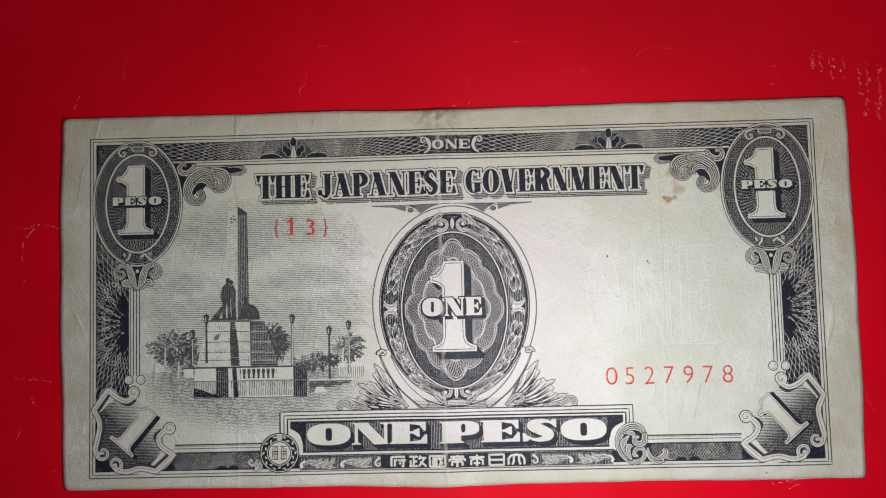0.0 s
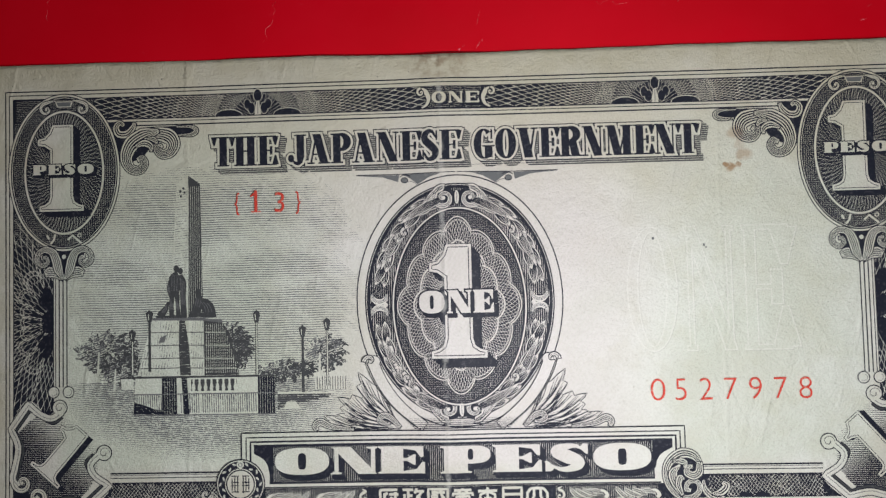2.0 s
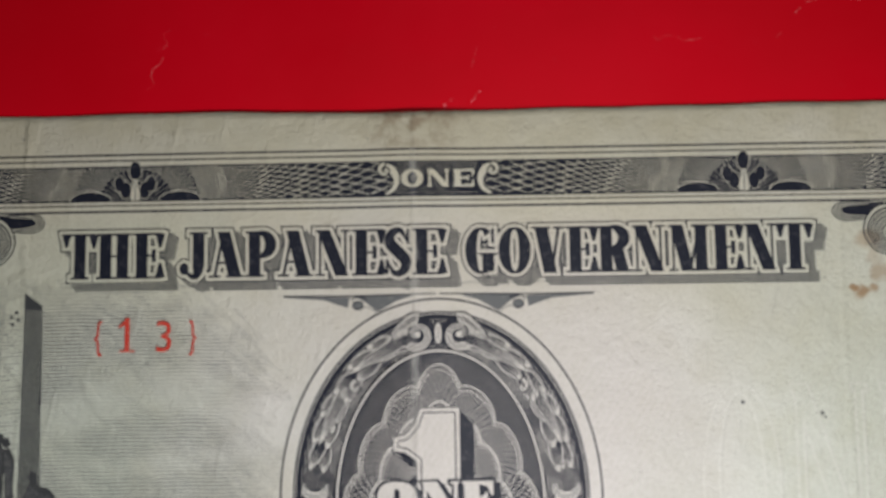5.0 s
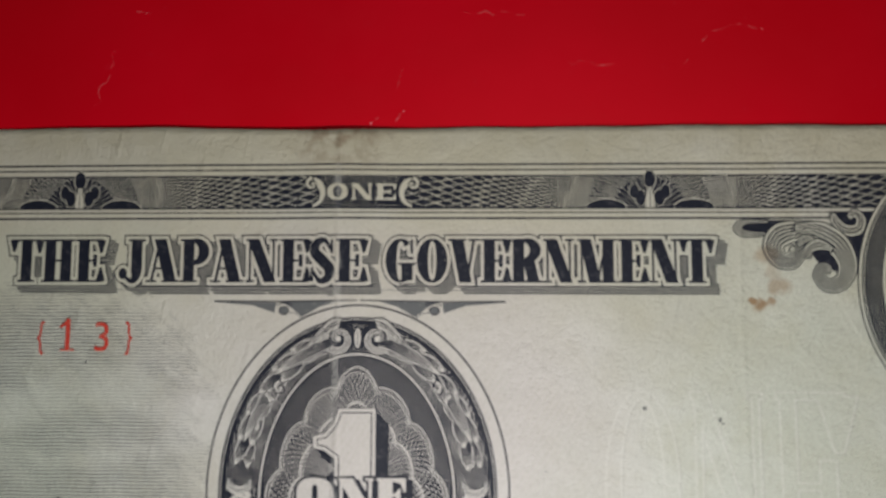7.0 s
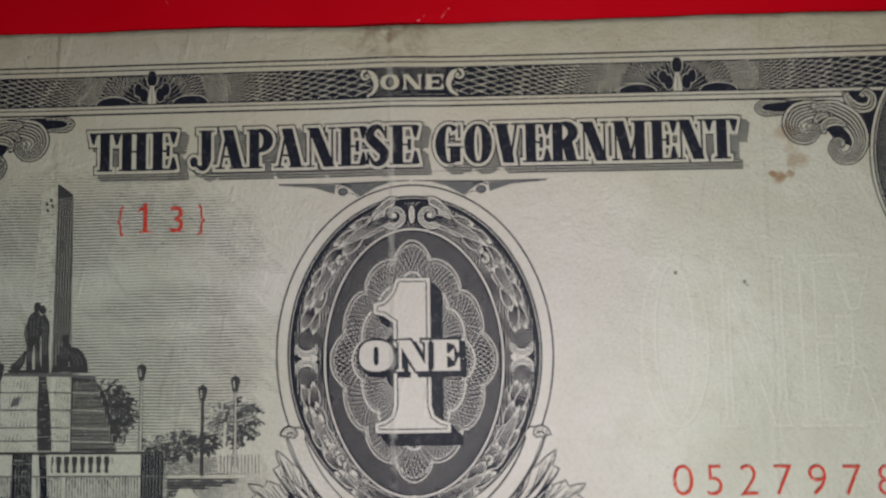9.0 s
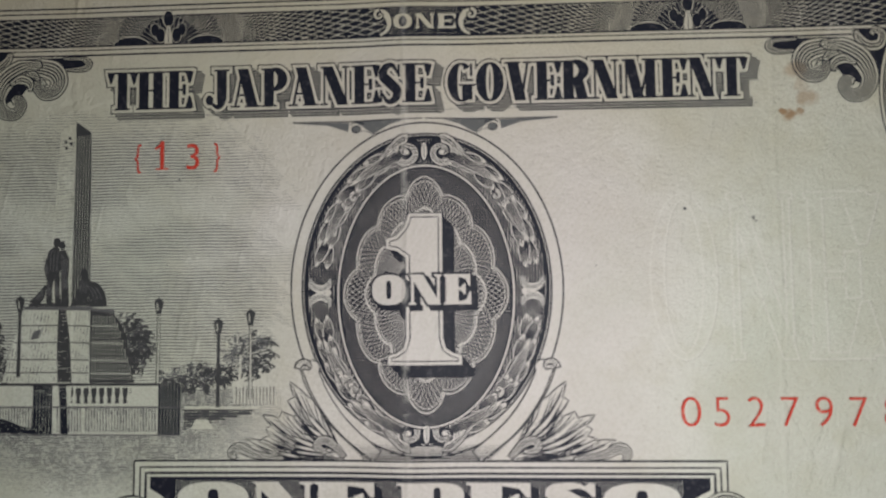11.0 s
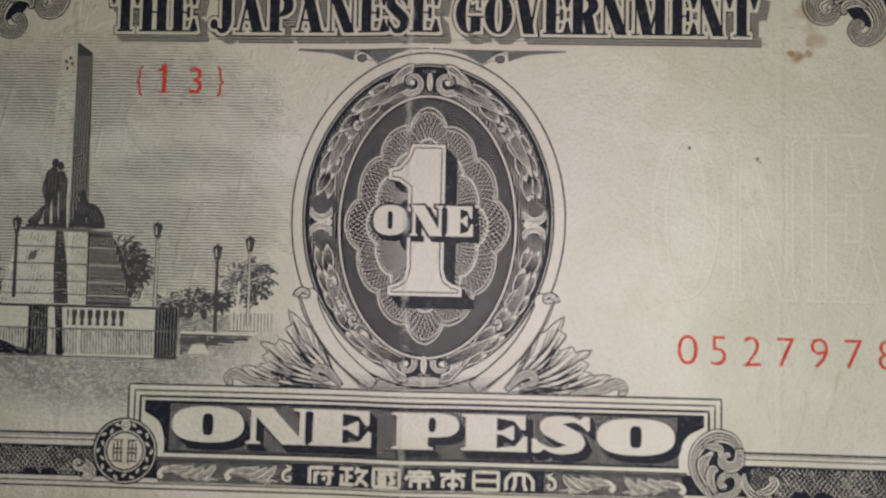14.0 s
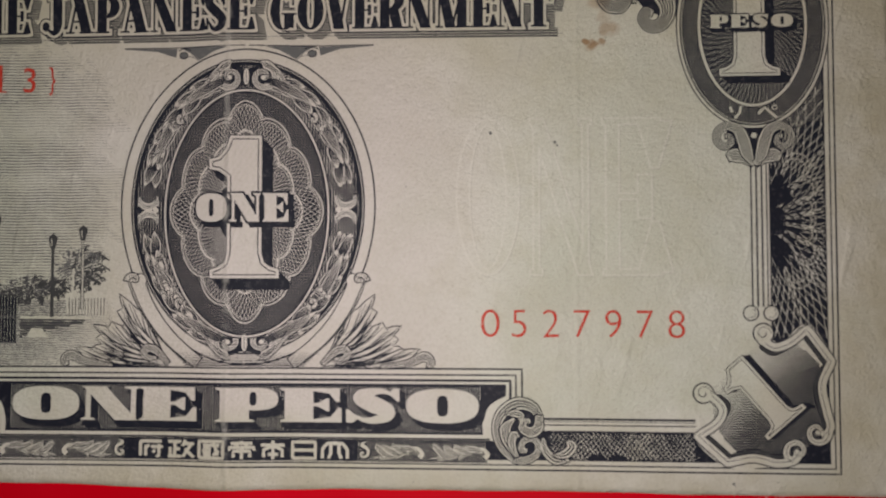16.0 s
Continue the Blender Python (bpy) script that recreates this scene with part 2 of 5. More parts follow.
class Pen:
    """Gathers what is printed as one object: strips and areas, each in a material and a layer of ink."""

    axis = 0.0  # where the middle of the drawing lies across the sheet

    def __init__(self):
        self.verts, self.quads, self.tris, self.mats, self.count, self.made = [], [], [], [], 0, 0

    def _put(self, xy, faces, mat, layer):
        if mat not in self.mats:
            self.mats.append(mat)
        z = 0.008 * layer + 0.0007 * (self.made % 10)
        self.made += 1
        self.verts.append(np.column_stack([xy, np.full(len(xy), z)]))
        (self.quads if faces.shape[1] == 4 else self.tris).append((faces + self.count, self.mats.index(mat)))
        self.count += len(xy)

    def strip(self, p, width, mat, layer, grow=0.0, move=(0, 0), closed=False, step=0.7):
        p = points(p)
        if len(p) < 2:
            return self
        w = np.broadcast_to(np.asarray(width, float), (len(p),))
        if closed:
            p, w = np.vstack([p, p[:1]]), np.append(w, w[0])
        d = np.hypot(*np.diff(p, axis=0).T)
        keep = np.append(True, d > 1e-6)
        p, w = p[keep], w[keep]
        if len(p) < 2:
            return self
        run = np.append(0, np.cumsum(np.hypot(*np.diff(p, axis=0).T)))
        extra = np.concatenate([np.linspace(a, b, int((b - a) / step) + 1, endpoint=False) for a, b in zip(run, run[1:])] + [run[-1:]])
        p = np.stack([np.interp(extra, run, p[:, 0]), np.interp(extra, run, p[:, 1])], 1)
        w = np.maximum(np.interp(extra, run, w) + 2 * grow, 0.0)
        g = np.gradient(p, axis=0)
        if closed:
            g[0] = g[-1] = p[1] - p[-2]
        g = g / np.maximum(np.hypot(*g.T)[:, None], 1e-9)
        if grow and not closed:
            p = p.copy()
            p[0] -= g[0] * grow
            p[-1] += g[-1] * grow
        n = np.stack([-g[:, 1], g[:, 0]], 1) * w[:, None] / 2
        p = p + move
        k = np.arange(len(p) - 1)
        faces = np.stack([2 * k + 1, 2 * k, 2 * k + 2, 2 * k + 3], 1)
        self._put(np.stack([p + n, p - n], 1).reshape(-1, 2), faces, mat, layer)
        return self

    def area(self, loops, mat, layer, longest=1.0):
        """A filled outline, with holes as further loops."""
        loops = [points(q) for q in ([loops] if not isinstance(loops, list) or np.ndim(loops[0]) == 1 else loops)]
        tris = mathutils.geometry.tessellate_polygon([[(*q, 0) for q in loop] for loop in loops])
        xy = [tuple(q) for loop in loops for q in loop]
        todo, done, mid = list(tris), [], {}
        while todo:
            tri = todo.pop()
            sides = [(math.dist(xy[tri[i]], xy[tri[(i + 1) % 3]]), i) for i in range(3)]
            far, i = max(sides)
            if far <= longest:
                done.append(tri)
                continue
            a, b, c = tri[i], tri[(i + 1) % 3], tri[(i + 2) % 3]
            key = (min(a, b), max(a, b))
            if key not in mid:
                mid[key] = len(xy)
                xy.append(((xy[a][0] + xy[b][0]) / 2, (xy[a][1] + xy[b][1]) / 2))
            todo += [(a, mid[key], c), (mid[key], b, c)]
        xy, faces = np.array(xy), np.array(done)
        a, b, c = (xy[faces[:, i]] for i in range(3))
        back = np.cross(b - a, c - a) < 0
        faces[back] = faces[back][:, ::-1]
        self._put(xy, faces, mat, layer)
        return self

    def hatch(self, box, gap, tone, mat, layer, angle=0.0, wobble=0.0, wave=5.0, step=0.35, most=0.9):
        """Engraved lines over a box; tone(x, y) from 0 to 1 sets how wide each one swells, and where it stops."""
        x0, y0, x1, y1 = box
        mx, my, half = (x0 + x1) / 2, (y0 + y1) / 2, math.hypot(x1 - x0, y1 - y0) / 2
        c, s = math.cos(radians(angle)), math.sin(radians(angle))
        u = np.arange(-half, half, step)
        for k, v in enumerate(np.arange(-half, half, gap)):
            w = v + wobble * np.sin(u / wave + 0.7 * math.sin(k * 0.35))
            x, y = mx + u * c - w * s, my + u * s + w * c
            inside = (x > x0) & (x < x1) & (y > y0) & (y < y1)
            if not inside.any():
                continue
            f = np.where(inside, tone(x, y), 0).clip(0, most)
            on = f > 0.05
            ends = np.flatnonzero(np.diff(np.concatenate([[0], on.astype(int), [0]])))
            for a, b in zip(ends[::2], ends[1::2]):
                if b - a > 1:
                    self.strip(np.stack([x[a:b], y[a:b]], 1), f[a:b] * gap, mat, layer)
        return self

    def build(self, name, parent=None, label="", kind=""):
        v = np.vstack(self.verts)
        v[:, 0] += Pen.axis
        v[:, 2] += lift(v[:, 0], v[:, 1]) + 0.012
        faces, index = [], []
        for f, m in self.quads + self.tris:
            faces += f.tolist()
            index += [m] * len(f)
        me = bpy.data.meshes.new(name)
        me.from_pydata((v * 0.001).tolist(), [], faces)
        for m in self.mats:
            me.materials.append(m)
        me.polygons.foreach_set("material_index", index)
        me.update()
        ob = new(name, me)
        ob.parent = parent
        return tagged(ob, label, kind=kind)


def curl(pen, cx, cy, r, start, turns, side, width, layer, tail=None, lines=2):
    """A scroll that winds in to a bud; tail leads into it from elsewhere."""
    t = np.linspace(0, 1, 40)
    a, q = radians(start) + side * turns * 2 * math.pi * t, r * (1 - t) ** 0.8 + 0.12 * r
    p = np.stack([cx + q * np.cos(a), cy + q * np.sin(a)], 1)
    w = width * (1 - 0.65 * t)
    if tail is not None:
        lead = smooth(np.vstack([points(tail), p[:1]]), 8)[:-1]
        p, w = np.vstack([lead, p]), np.concatenate([np.linspace(0.3, 1, len(lead)) * width, w])
    pen.strip(p, w, INK, layer, grow=0.16)
    pen.strip(p, w, PAPER, layer + 1)
    g = np.gradient(p, axis=0)
    n = np.stack([-g[:, 1], g[:, 0]], 1) / np.hypot(*g.T)[:, None]
    for k in range(lines):
        pen.strip(p + n * (w * ((k + 1) / (lines + 1) - 0.5))[:, None], 0.10 * width, INK, layer + 2)
    pen.area(ellipse(cx, cy, 0.2 * r, 0.2 * r, n=14)[:-1], PAPER, layer + 2)
    return pen


def plume(pen, spine, widths, layer, lines=6, tone=(0.8, 0.5), belly=0.0, edge=0.15):
    """A tapering band along a curve, filled with engraved lines that follow it; belly keeps its middle light."""
    p = smooth(spine, 8)
    w = np.interp(np.linspace(0, 1, len(p)), np.linspace(0, 1, len(widths)), widths)
    pen.strip(p, w, INK, layer, grow=edge)
    pen.strip(p, w, PAPER, layer + 1)
    g = np.gradient(p, axis=0)
    n = np.stack([-g[:, 1], g[:, 0]], 1) / np.hypot(*g.T)[:, None]
    amount = np.linspace(tone[0], tone[1], len(p))
    for k in range(lines):
        f = (k + 1) / (lines + 1) - 0.5
        pen.strip((p + n * (w * f)[:, None])[k % 2: -1 - k % 3], (w / (lines + 1) * amount * (1 - belly * (1 - 2 * abs(f))))[k % 2: -1 - k % 3], INK, layer + 2)
    return pen


def leaf(pen, x, y, angle, length, width, layer, bend=0.0, veins=4):
    """A pointed leaf with a dark edge and engraved veins."""
    u = np.linspace(0, 1, 14)
    a = radians(angle) + radians(bend) * u
    spine = np.stack([x + np.cumsum(np.cos(a)) * length / 14, y + np.cumsum(np.sin(a)) * length / 14], 1)
    w = width * np.sin(np.pi * (0.12 + 0.88 * u)) ** 0.9 * (1 - 0.25 * u)
    pen.strip(spine, w, INK, layer, grow=0.09)
    pen.strip(spine, w, PAPER, layer + 1)
    n = np.stack([-np.sin(a), np.cos(a)], 1)
    for k in range(veins):
        f = (k + 1) / (veins + 1) - 0.5
        pen.strip((spine + n * (w * f)[:, None])[1:-2], (w / (veins + 1) * (0.52 - 0.24 * u - 0.06 * (k % 2)))[1:-2], INK, layer + 2)
    return pen


def leaflet(pen, x, y, angle, length, width, layer, bend=0.0, lines=4, dark=0.5):
    """One lobe of a leaf: swollen, pointed, with engraved lines that run to its tip."""
    u = np.linspace(0, 1, 14)
    a = radians(angle) + radians(bend) * u
    p = np.stack([x + np.cumsum(np.cos(a)) * length / 14, y + np.cumsum(np.sin(a)) * length / 14], 1)
    n = np.stack([-np.sin(a), np.cos(a)], 1)
    w = width * 1.1 * np.sin(math.pi * (0.22 + 0.78 * u)) ** 0.85 * (1 - 0.2 * u)
    pen.made = 0
    pen.strip(p, w, INK, layer, grow=0.065)
    pen.made = 0
    pen.strip(p, w, PAPER, layer + 0.3)
    for k in range(lines):
        f = (k + 1) / (lines + 1) - 0.5
        pen.made = 0
        pen.strip((p + n * (w * f)[:, None])[: 12 - k % 2], (w / (lines + 1) * dark * (1.35 - 0.75 * u))[: 12 - k % 2], INK, layer + 0.6)
    return pen


def frond(pen, spine, left, right, lobes, layer, lines=4, dark=0.6, spread=26.0):
    """An acanthus leaf: lobes that lean out from both sides of a curve, and one at its end."""
    p = smooth(spine, 10)
    g = np.gradient(p, axis=0)
    heading = np.degrees(np.unwrap(np.arctan2(g[:, 1], g[:, 0])))
    pace = np.hypot(*np.diff(p, axis=0).T).sum() / lobes
    k = int(len(p) * (1 - 0.9 / lobes))
    leaflet(pen, *p[k], heading[k], pace * 0.95, (left + right) * 0.5, layer, 0, lines + 1, dark)
    for i in range(lobes):
        k = int(len(p) * (1 - (i + 1.15) / lobes)) if i < lobes - 1 else 0
        swell = 0.75 + 0.25 * math.sin(math.pi * (i + 1) / (lobes + 0.5))
        for side, half in ((1, left), (-1, right)):
            layer += 1
            leaflet(pen, *p[k], heading[k] + side * spread, (pace * 1.15 + half * 0.55) * swell, half * 1.0 * swell, layer, -side * 16, lines, dark)
    layer += 1
    leaflet(pen, *p[0], heading[0], pace * (lobes - 0.9), (left + right) * 0.42, layer, heading[len(p) // 2] - heading[0], lines + 1, dark * 0.85)
    return pen


def palmate(pen, root, tips, layer, lines=6, bend=0.6):
    """A spreading leaf: pointed lobes from one root, each drawn with lines that flow from the root to its tip."""
    root, tips = np.array(root, float), points(tips)
    first, last = root + (tips[0] - root) * 0.6, root + (tips[-1] - root) * 0.6
    notches = np.vstack([first, root + ((tips[:-1] + tips[1:]) / 2 - root) * 0.90, last])
    outline = [root]
    for a, tip, b in zip(notches, tips, notches[1:]):
        axis = (tip - root) / np.hypot(*(tip - root))
        outline += [a, (a + tip) / 2 + 0.30 * ((a + tip) / 2 - (root + axis * np.dot((a + tip) / 2 - root, axis))), tip,
                    (b + tip) / 2 + 0.30 * ((b + tip) / 2 - (root + axis * np.dot((b + tip) / 2 - root, axis)))]
    outline = np.array(outline + [last])
    pen.area(outline, PAPER, layer)
    pen.strip(outline, 0.14, INK, layer + 2, closed=True)
    for a, tip, b in zip(notches, tips, notches[1:]):
        for k in range(lines):
            f = 2 * (k + 1) / (lines + 1) - 1
            end = root + ((1 - abs(f)) * tip + abs(f) * (a if f < 0 else b) - root) * (0.97 - 0.05 * (k % 2))
            way = end - root
            start = root + way * (0.14 + 0.13 * (k % 3)) + np.array((-way[1], way[0])) * 0.05 * f
            middle = (start + end) / 2 + np.array((way[1], -way[0])) * 0.06 * bend
            p = smooth([start, middle, end], 8)
            pen.strip(p, np.interp(np.linspace(0, 1, len(p)), (0, 0.35, 0.75, 1), (0.04, 0.13, 0.13, 0.05)), INK, layer + 1)
    return pen


# ---- lettering ----
def glyph(ch, w, s, t, k):
    """A Roman capital, 1 high and w wide, as strokes: points and widths. s: stem, t: hairline, k: serif."""
    out = []

    def bar(x0, y0, x1, y1, wa, wb=None):
        out.append((points([(x0, y0), (x1, y1)]), np.array([wa, wa if wb is None else wb])))

    def slant(x0, y0, x1, y1, width):
        out.append((points([(x0 - width / 2, y0), (x1 - width / 2, y1), (x1 + width / 2, y1), (x0 + width / 2, y0)]), None))

    def foot(x, y, half):
        bar(x - half, y, x + half, y, t)

    def stem(x, lo=0.0, hi=1.0, width=None, low=True, high=True):
        width = width or s
        bar(x, lo, x, hi, width)
        if low:
            foot(x, lo + t / 2, width / 2 + k)
        if high:
            foot(x, hi - t / 2, width / 2 + k)

    def arm(x0, x1, y, tip):
        bar(x0, y, x1, y, t)
        if tip:
            bar(x1 - 0.04, y, x1 - 0.04, y + tip, 0.22, 0.05)

    def bowl(x, lo, hi, reach):
        a = np.radians(np.linspace(90, -90, 16))
        p = np.stack([x + reach * np.cos(a), (lo + hi) / 2 + (hi - lo - t) / 2 * np.sin(a)], 1)
        out.append((np.vstack([(x - 0.1, hi - t / 2), p, (x - 0.1, lo + t / 2)]), np.concatenate([[t], t + (s - t) * np.cos(a), [t]])))

    left, right = k + s / 2, w - k - s / 2
    if ch == "T":
        stem(w / 2, high=False)
        arm(w / 2, w, 1 - t / 2, -0.3)
        arm(w / 2, 0, 1 - t / 2, 0)
        bar(0.04, 1, 0.04, 0.7, 0.22, 0.05)
    elif ch == "H":
        stem(left), stem(right), bar(left, 0.5, right, 0.5, t)
    elif ch == "E":
        stem(left), arm(left, w, 1 - t / 2, -0.3), arm(left, w, t / 2, 0.32)
        bar(left, 0.5, w * 0.72, 0.5, t), bar(w * 0.72, 0.36, w * 0.72, 0.64, 0.09)
    elif ch == "J":
        stem(right, 0.25, 1, low=False)
        out.append((smooth([(right, 0.28), (right - 0.03, 0.1), (w * 0.42, 0.03), (w * 0.12, 0.16)], 6), np.linspace(s, t, 19)))
        out.append((ellipse(w * 0.10, 0.20, 0.10, 0.13, n=16)[:-1], None))
    elif ch == "A":
        slant(k + t, 0, w * 0.42, 1, t * 1.3), slant(w * 0.42, 1, right, 0, s * 1.1), bar(w * 0.25, 0.32, w * 0.7, 0.32, t)
        foot(k + t, t / 2, k + t), foot(right, t / 2, s / 2 + k)
    elif ch in "PR":
        stem(left), bowl(left + s * 0.3, 0.42 if ch == "P" else 0.48, 1, w - left - s * 0.8)
        if ch == "R":
            slant(left + s * 0.9, 0.5, right + k * 0.5, 0, s * 1.05), foot(right + k, t / 2, s / 2 + k * 0.6)
    elif ch == "N":
        stem(k + t, width=t), stem(w - k - t, width=t, low=False), slant(k + s * 0.5, 1, w - k - s * 0.5, 0, s * 1.1)
    elif ch == "S":
        p = smooth([(w * 0.84, 0.74), (w * 0.6, 0.96), (w * 0.28, 0.9), (w * 0.2, 0.7), (w * 0.5, 0.5),
                    (w * 0.8, 0.3), (w * 0.7, 0.09), (w * 0.38, 0.04), (w * 0.14, 0.26)], 5)
        u = np.linspace(-1, 1, len(p))
        out.append((p, t + (s - t) * np.cos(u * math.pi / 2) ** 1.2))
        bar(w * 0.88, 0.98, w * 0.88, 0.66, 0.06), bar(w * 0.1, 0.02, w * 0.1, 0.34, 0.06)
    elif ch in "OG":
        a = np.radians(np.linspace(0, 360, 40) if ch == "O" else np.linspace(48, 330, 34))
        p = np.stack([w / 2 + (w - s) / 2 * np.cos(a), 0.5 + (1 - t) / 2 * np.sin(a)], 1)
        out.append((p, t + (s - t) * np.abs(np.cos(a)) ** 1.3))
        if ch == "G":
            stem(right, 0.05, 0.45, low=False), bar(w * 0.86, 0.98, w * 0.86, 0.66, 0.06)
    elif ch == "V":
        slant(left, 1, w * 0.55, 0, s * 1.1), slant(w * 0.58, 0, w - k - t, 1, t * 1.3), foot(left, 1 - t / 2, s / 2 + k), foot(w - k - t, 1 - t / 2, k + t)
    elif ch == "M":
        stem(k + t, width=t), slant(k + s * 0.5, 1, w * 0.46, 0, s * 1.05), slant(w * 0.5, 0, right, 1, t * 1.3), stem(right)
    return out


WIDE = {"M": 1.32, "N": 1.08, "O": 1.0, "G": 1.0, "H": 1.1, "A": 1.05, "V": 1.02, "R": 1.02, "T": 0.98, "J": 0.78, "S": 0.78, "P": 0.92, "E": 0.92}


def fat_glyph(ch, w):
    """A fat-faced capital, 1 high and w wide: its strokes and its counters."""
    out, holes = [], []
    post = [(0, 0), (0.54, 0), (0.54, 1), (0, 1), (0, 0.95), (0.07, 0.91), (0.07, 0.09), (0, 0.05)]
    if ch == "O":
        out.append(squarish(0.5, 0.5, 0.5, 0.5, 2.5))
        holes.append(squarish(0.5, 0.5, 0.075, 0.30, 3.5, 20))
    elif ch == "N":
        out.append([(0, 1), (0.44, 1), (1.0, 0.0), (0.60, 0), (0.08, 0.92)])
        out.append([(0.0, 0), (0.24, 0), (0.24, 0.05), (0.17, 0.09), (0.17, 0.80), (0.08, 0.94), (0.08, 0.09), (0, 0.05)])
        out.append([(0.78, 1), (1.02, 1), (1.02, 0.95), (0.97, 0.91), (0.97, 0.02), (0.88, 0.1), (0.88, 0.91), (0.78, 0.95)])
    elif ch == "E":
        out.append(post)
        out.append([(0.5, 1), (0.97, 1), (0.97, 0.60), (0.91, 0.60), (0.80, 0.84), (0.5, 0.92)])
        out.append([(0.5, 0), (0.5, 0.08), (0.82, 0.16), (0.94, 0.42), (1, 0.42), (1, 0)])
        out.append([(0.5, 0.56), (0.62, 0.57), (0.76, 0.70), (0.80, 0.70), (0.80, 0.32), (0.76, 0.32), (0.62, 0.46), (0.5, 0.47)])
    elif ch == "P":
        out.append(post)
        out.append([(0.5, 0), (0.62, 0), (0.62, 0.05), (0.54, 0.09), (0.5, 0.1)])
        out.append(np.vstack([(0.45, 1), (0.45, 0.34), squarish(0.62, 0.67, 0.38, 0.33, 2.6, 41)[31:], squarish(0.62, 0.67, 0.38, 0.33, 2.6, 41)[:11]]))
        holes.append(squarish(0.60, 0.68, 0.055, 0.20, 3.0, 18))
    out = [(points(p) * (w, 1), None) for p in out]
    if ch == "S":
        p = smooth([(w * 0.90, 0.70), (w * 0.66, 0.92), (w * 0.34, 0.84), (w * 0.27, 0.70), (w * 0.5, 0.53), (w * 0.74, 0.33), (w * 0.66, 0.15), (w * 0.36, 0.07), (w * 0.08, 0.30)], 5)
        out.append((p, np.interp(np.linspace(0, 8, len(p)), range(9), (0.05, 0.14, 0.30, 0.40, 0.50, 0.40, 0.30, 0.14, 0.05))))
        out.append((points([(w * 0.82, 1), (w * 0.92, 1), (w * 0.92, 0.62), (w * 0.88, 0.62), (w * 0.74, 0.86)]), None))
        out.append((points([(w * 0.04, 0), (w * 0.04, 0.38), (w * 0.09, 0.38), (w * 0.25, 0.13), (w * 0.15, 0)]), None))
    return out, [points(p) * (w, 1) for p in holes]


def word(text, x0, x1, y0, y1, styles, parent, s, t, k, gap=0.05, wide=WIDE, name="letter", fat=None):
    """Letters from x0 to x1; styles are (grow, move, material, layer) from the lowest upwards; fat: the ink of the counters of fat letters."""
    h = y1 - y0
    unit = (x1 - x0) / (sum(wide[c] for c in text) + gap * (len(text) - 1)) / h
    x = x0
    for c in text:
        pen, w = Pen(), wide[c] * unit
        strokes, holes = fat_glyph(c, w) if fat else (glyph(c, w, s, t, k), [])
        for grow, move, mat, layer in styles:
            for p, widths in strokes:
                p = p * h + (x, y0)
                if widths is None:
                    pen.area(grown(p, grow) + move, mat, layer)
                else:
                    pen.strip(p, widths * h, mat, layer, grow=grow, move=move)
        for p in holes:
            pen.area(p * h + (x, y0), fat, styles[-1][3] + 1)
        pen.build(name, parent)
        x += (w + gap * unit) * h


def numeral_one(cx, cy, h, angle, stem, depth, layer, parent, foot=0.24, edge=0.2):
    """The figure 1: paper-white with a dark line inside its edge and a black shadow to the lower right."""
    s = stem / h
    side = [(foot, 0), (foot, 0.05), (s / 2 + 0.07, 0.065), (s / 2 + 0.02, 0.10), (s / 2, 0.17)]
    flag = [(-s * 0.42, 1), (-s * 0.55, 0.915), (-s * 0.8, 0.85), (-s * 1.08, 0.835), (-s * 1.08, 0.775), (-s * 0.8, 0.765), (-s * 0.5, 0.715)]
    p = turned(side + [(s / 2, 1)] + flag + [(-x, y) for x, y in side[::-1]], angle, (cx, cy), h)
    pen = Pen()
    for f in np.linspace(0.2, 1, 5):
        pen.area(grown(p, edge * 0.5) + (depth[0] * f, depth[1] * f), INK, layer)
    pen.build("numeral_shadow", parent, "black shadow of a figure")
    pen = Pen()
    pen.area(grown(p, edge * 0.9), INK, layer + 1)
    pen.area(grown(p, edge * 0.5), PAPER, layer + 2)
    pen.strip(grown(p, -edge * 1.1), edge * 0.5, INK, layer + 3, closed=True)
    return pen.build("numeral", parent, "white figure one with a fine black line inside its edge")


# ---- the room and the board ----
def slab(name, x0, y0, z0, x1, y1, z1, mat, label, category):
    bm = bmesh.new()
    bmesh.ops.create_cube(bm, size=1.0)
    for v in bm.verts:
        v.co = ((x0 + x1) / 2 + v.co.x * (x1 - x0), (y0 + y1) / 2 + v.co.y * (y1 - y0), (z0 + z1) / 2 + v.co.z * (z1 - z0))
    me = bpy.data.meshes.new(name)
    bm.to_mesh(me)
    bm.free()
    me.materials.append(mat)
    return tagged(new(name, me), label, category, kind="structure")


board = slab("tabletop", -0.6, -0.45, -0.03, 0.6, 0.45, 0.0, SURFACE, "glossy red board with pale scuffs and scratches", "tabletop")
slab("floor", -1.6, -1.6, -0.8, 1.6, 1.6, -0.75, WALL, "plain grey floor under the red board", "floor")
slab("ceiling", -1.6, -1.6, 2.0, 1.6, 1.6, 2.05, WALL, "plain pale ceiling over the red board", "ceiling")
for n, box in enumerate(((-1.6, 1.6, 1.6, 1.65), (-1.6, -1.65, 1.6, -1.6), (-1.65, -1.6, -1.6, 1.6), (1.6, -1.6, 1.65, 1.6))):
    slab("wall_%d" % (n + 1), box[0], box[1], -0.8, box[2], box[3], 2.05, WALL, "plain pale painted room wall", "wall")

rng = random.Random(7)


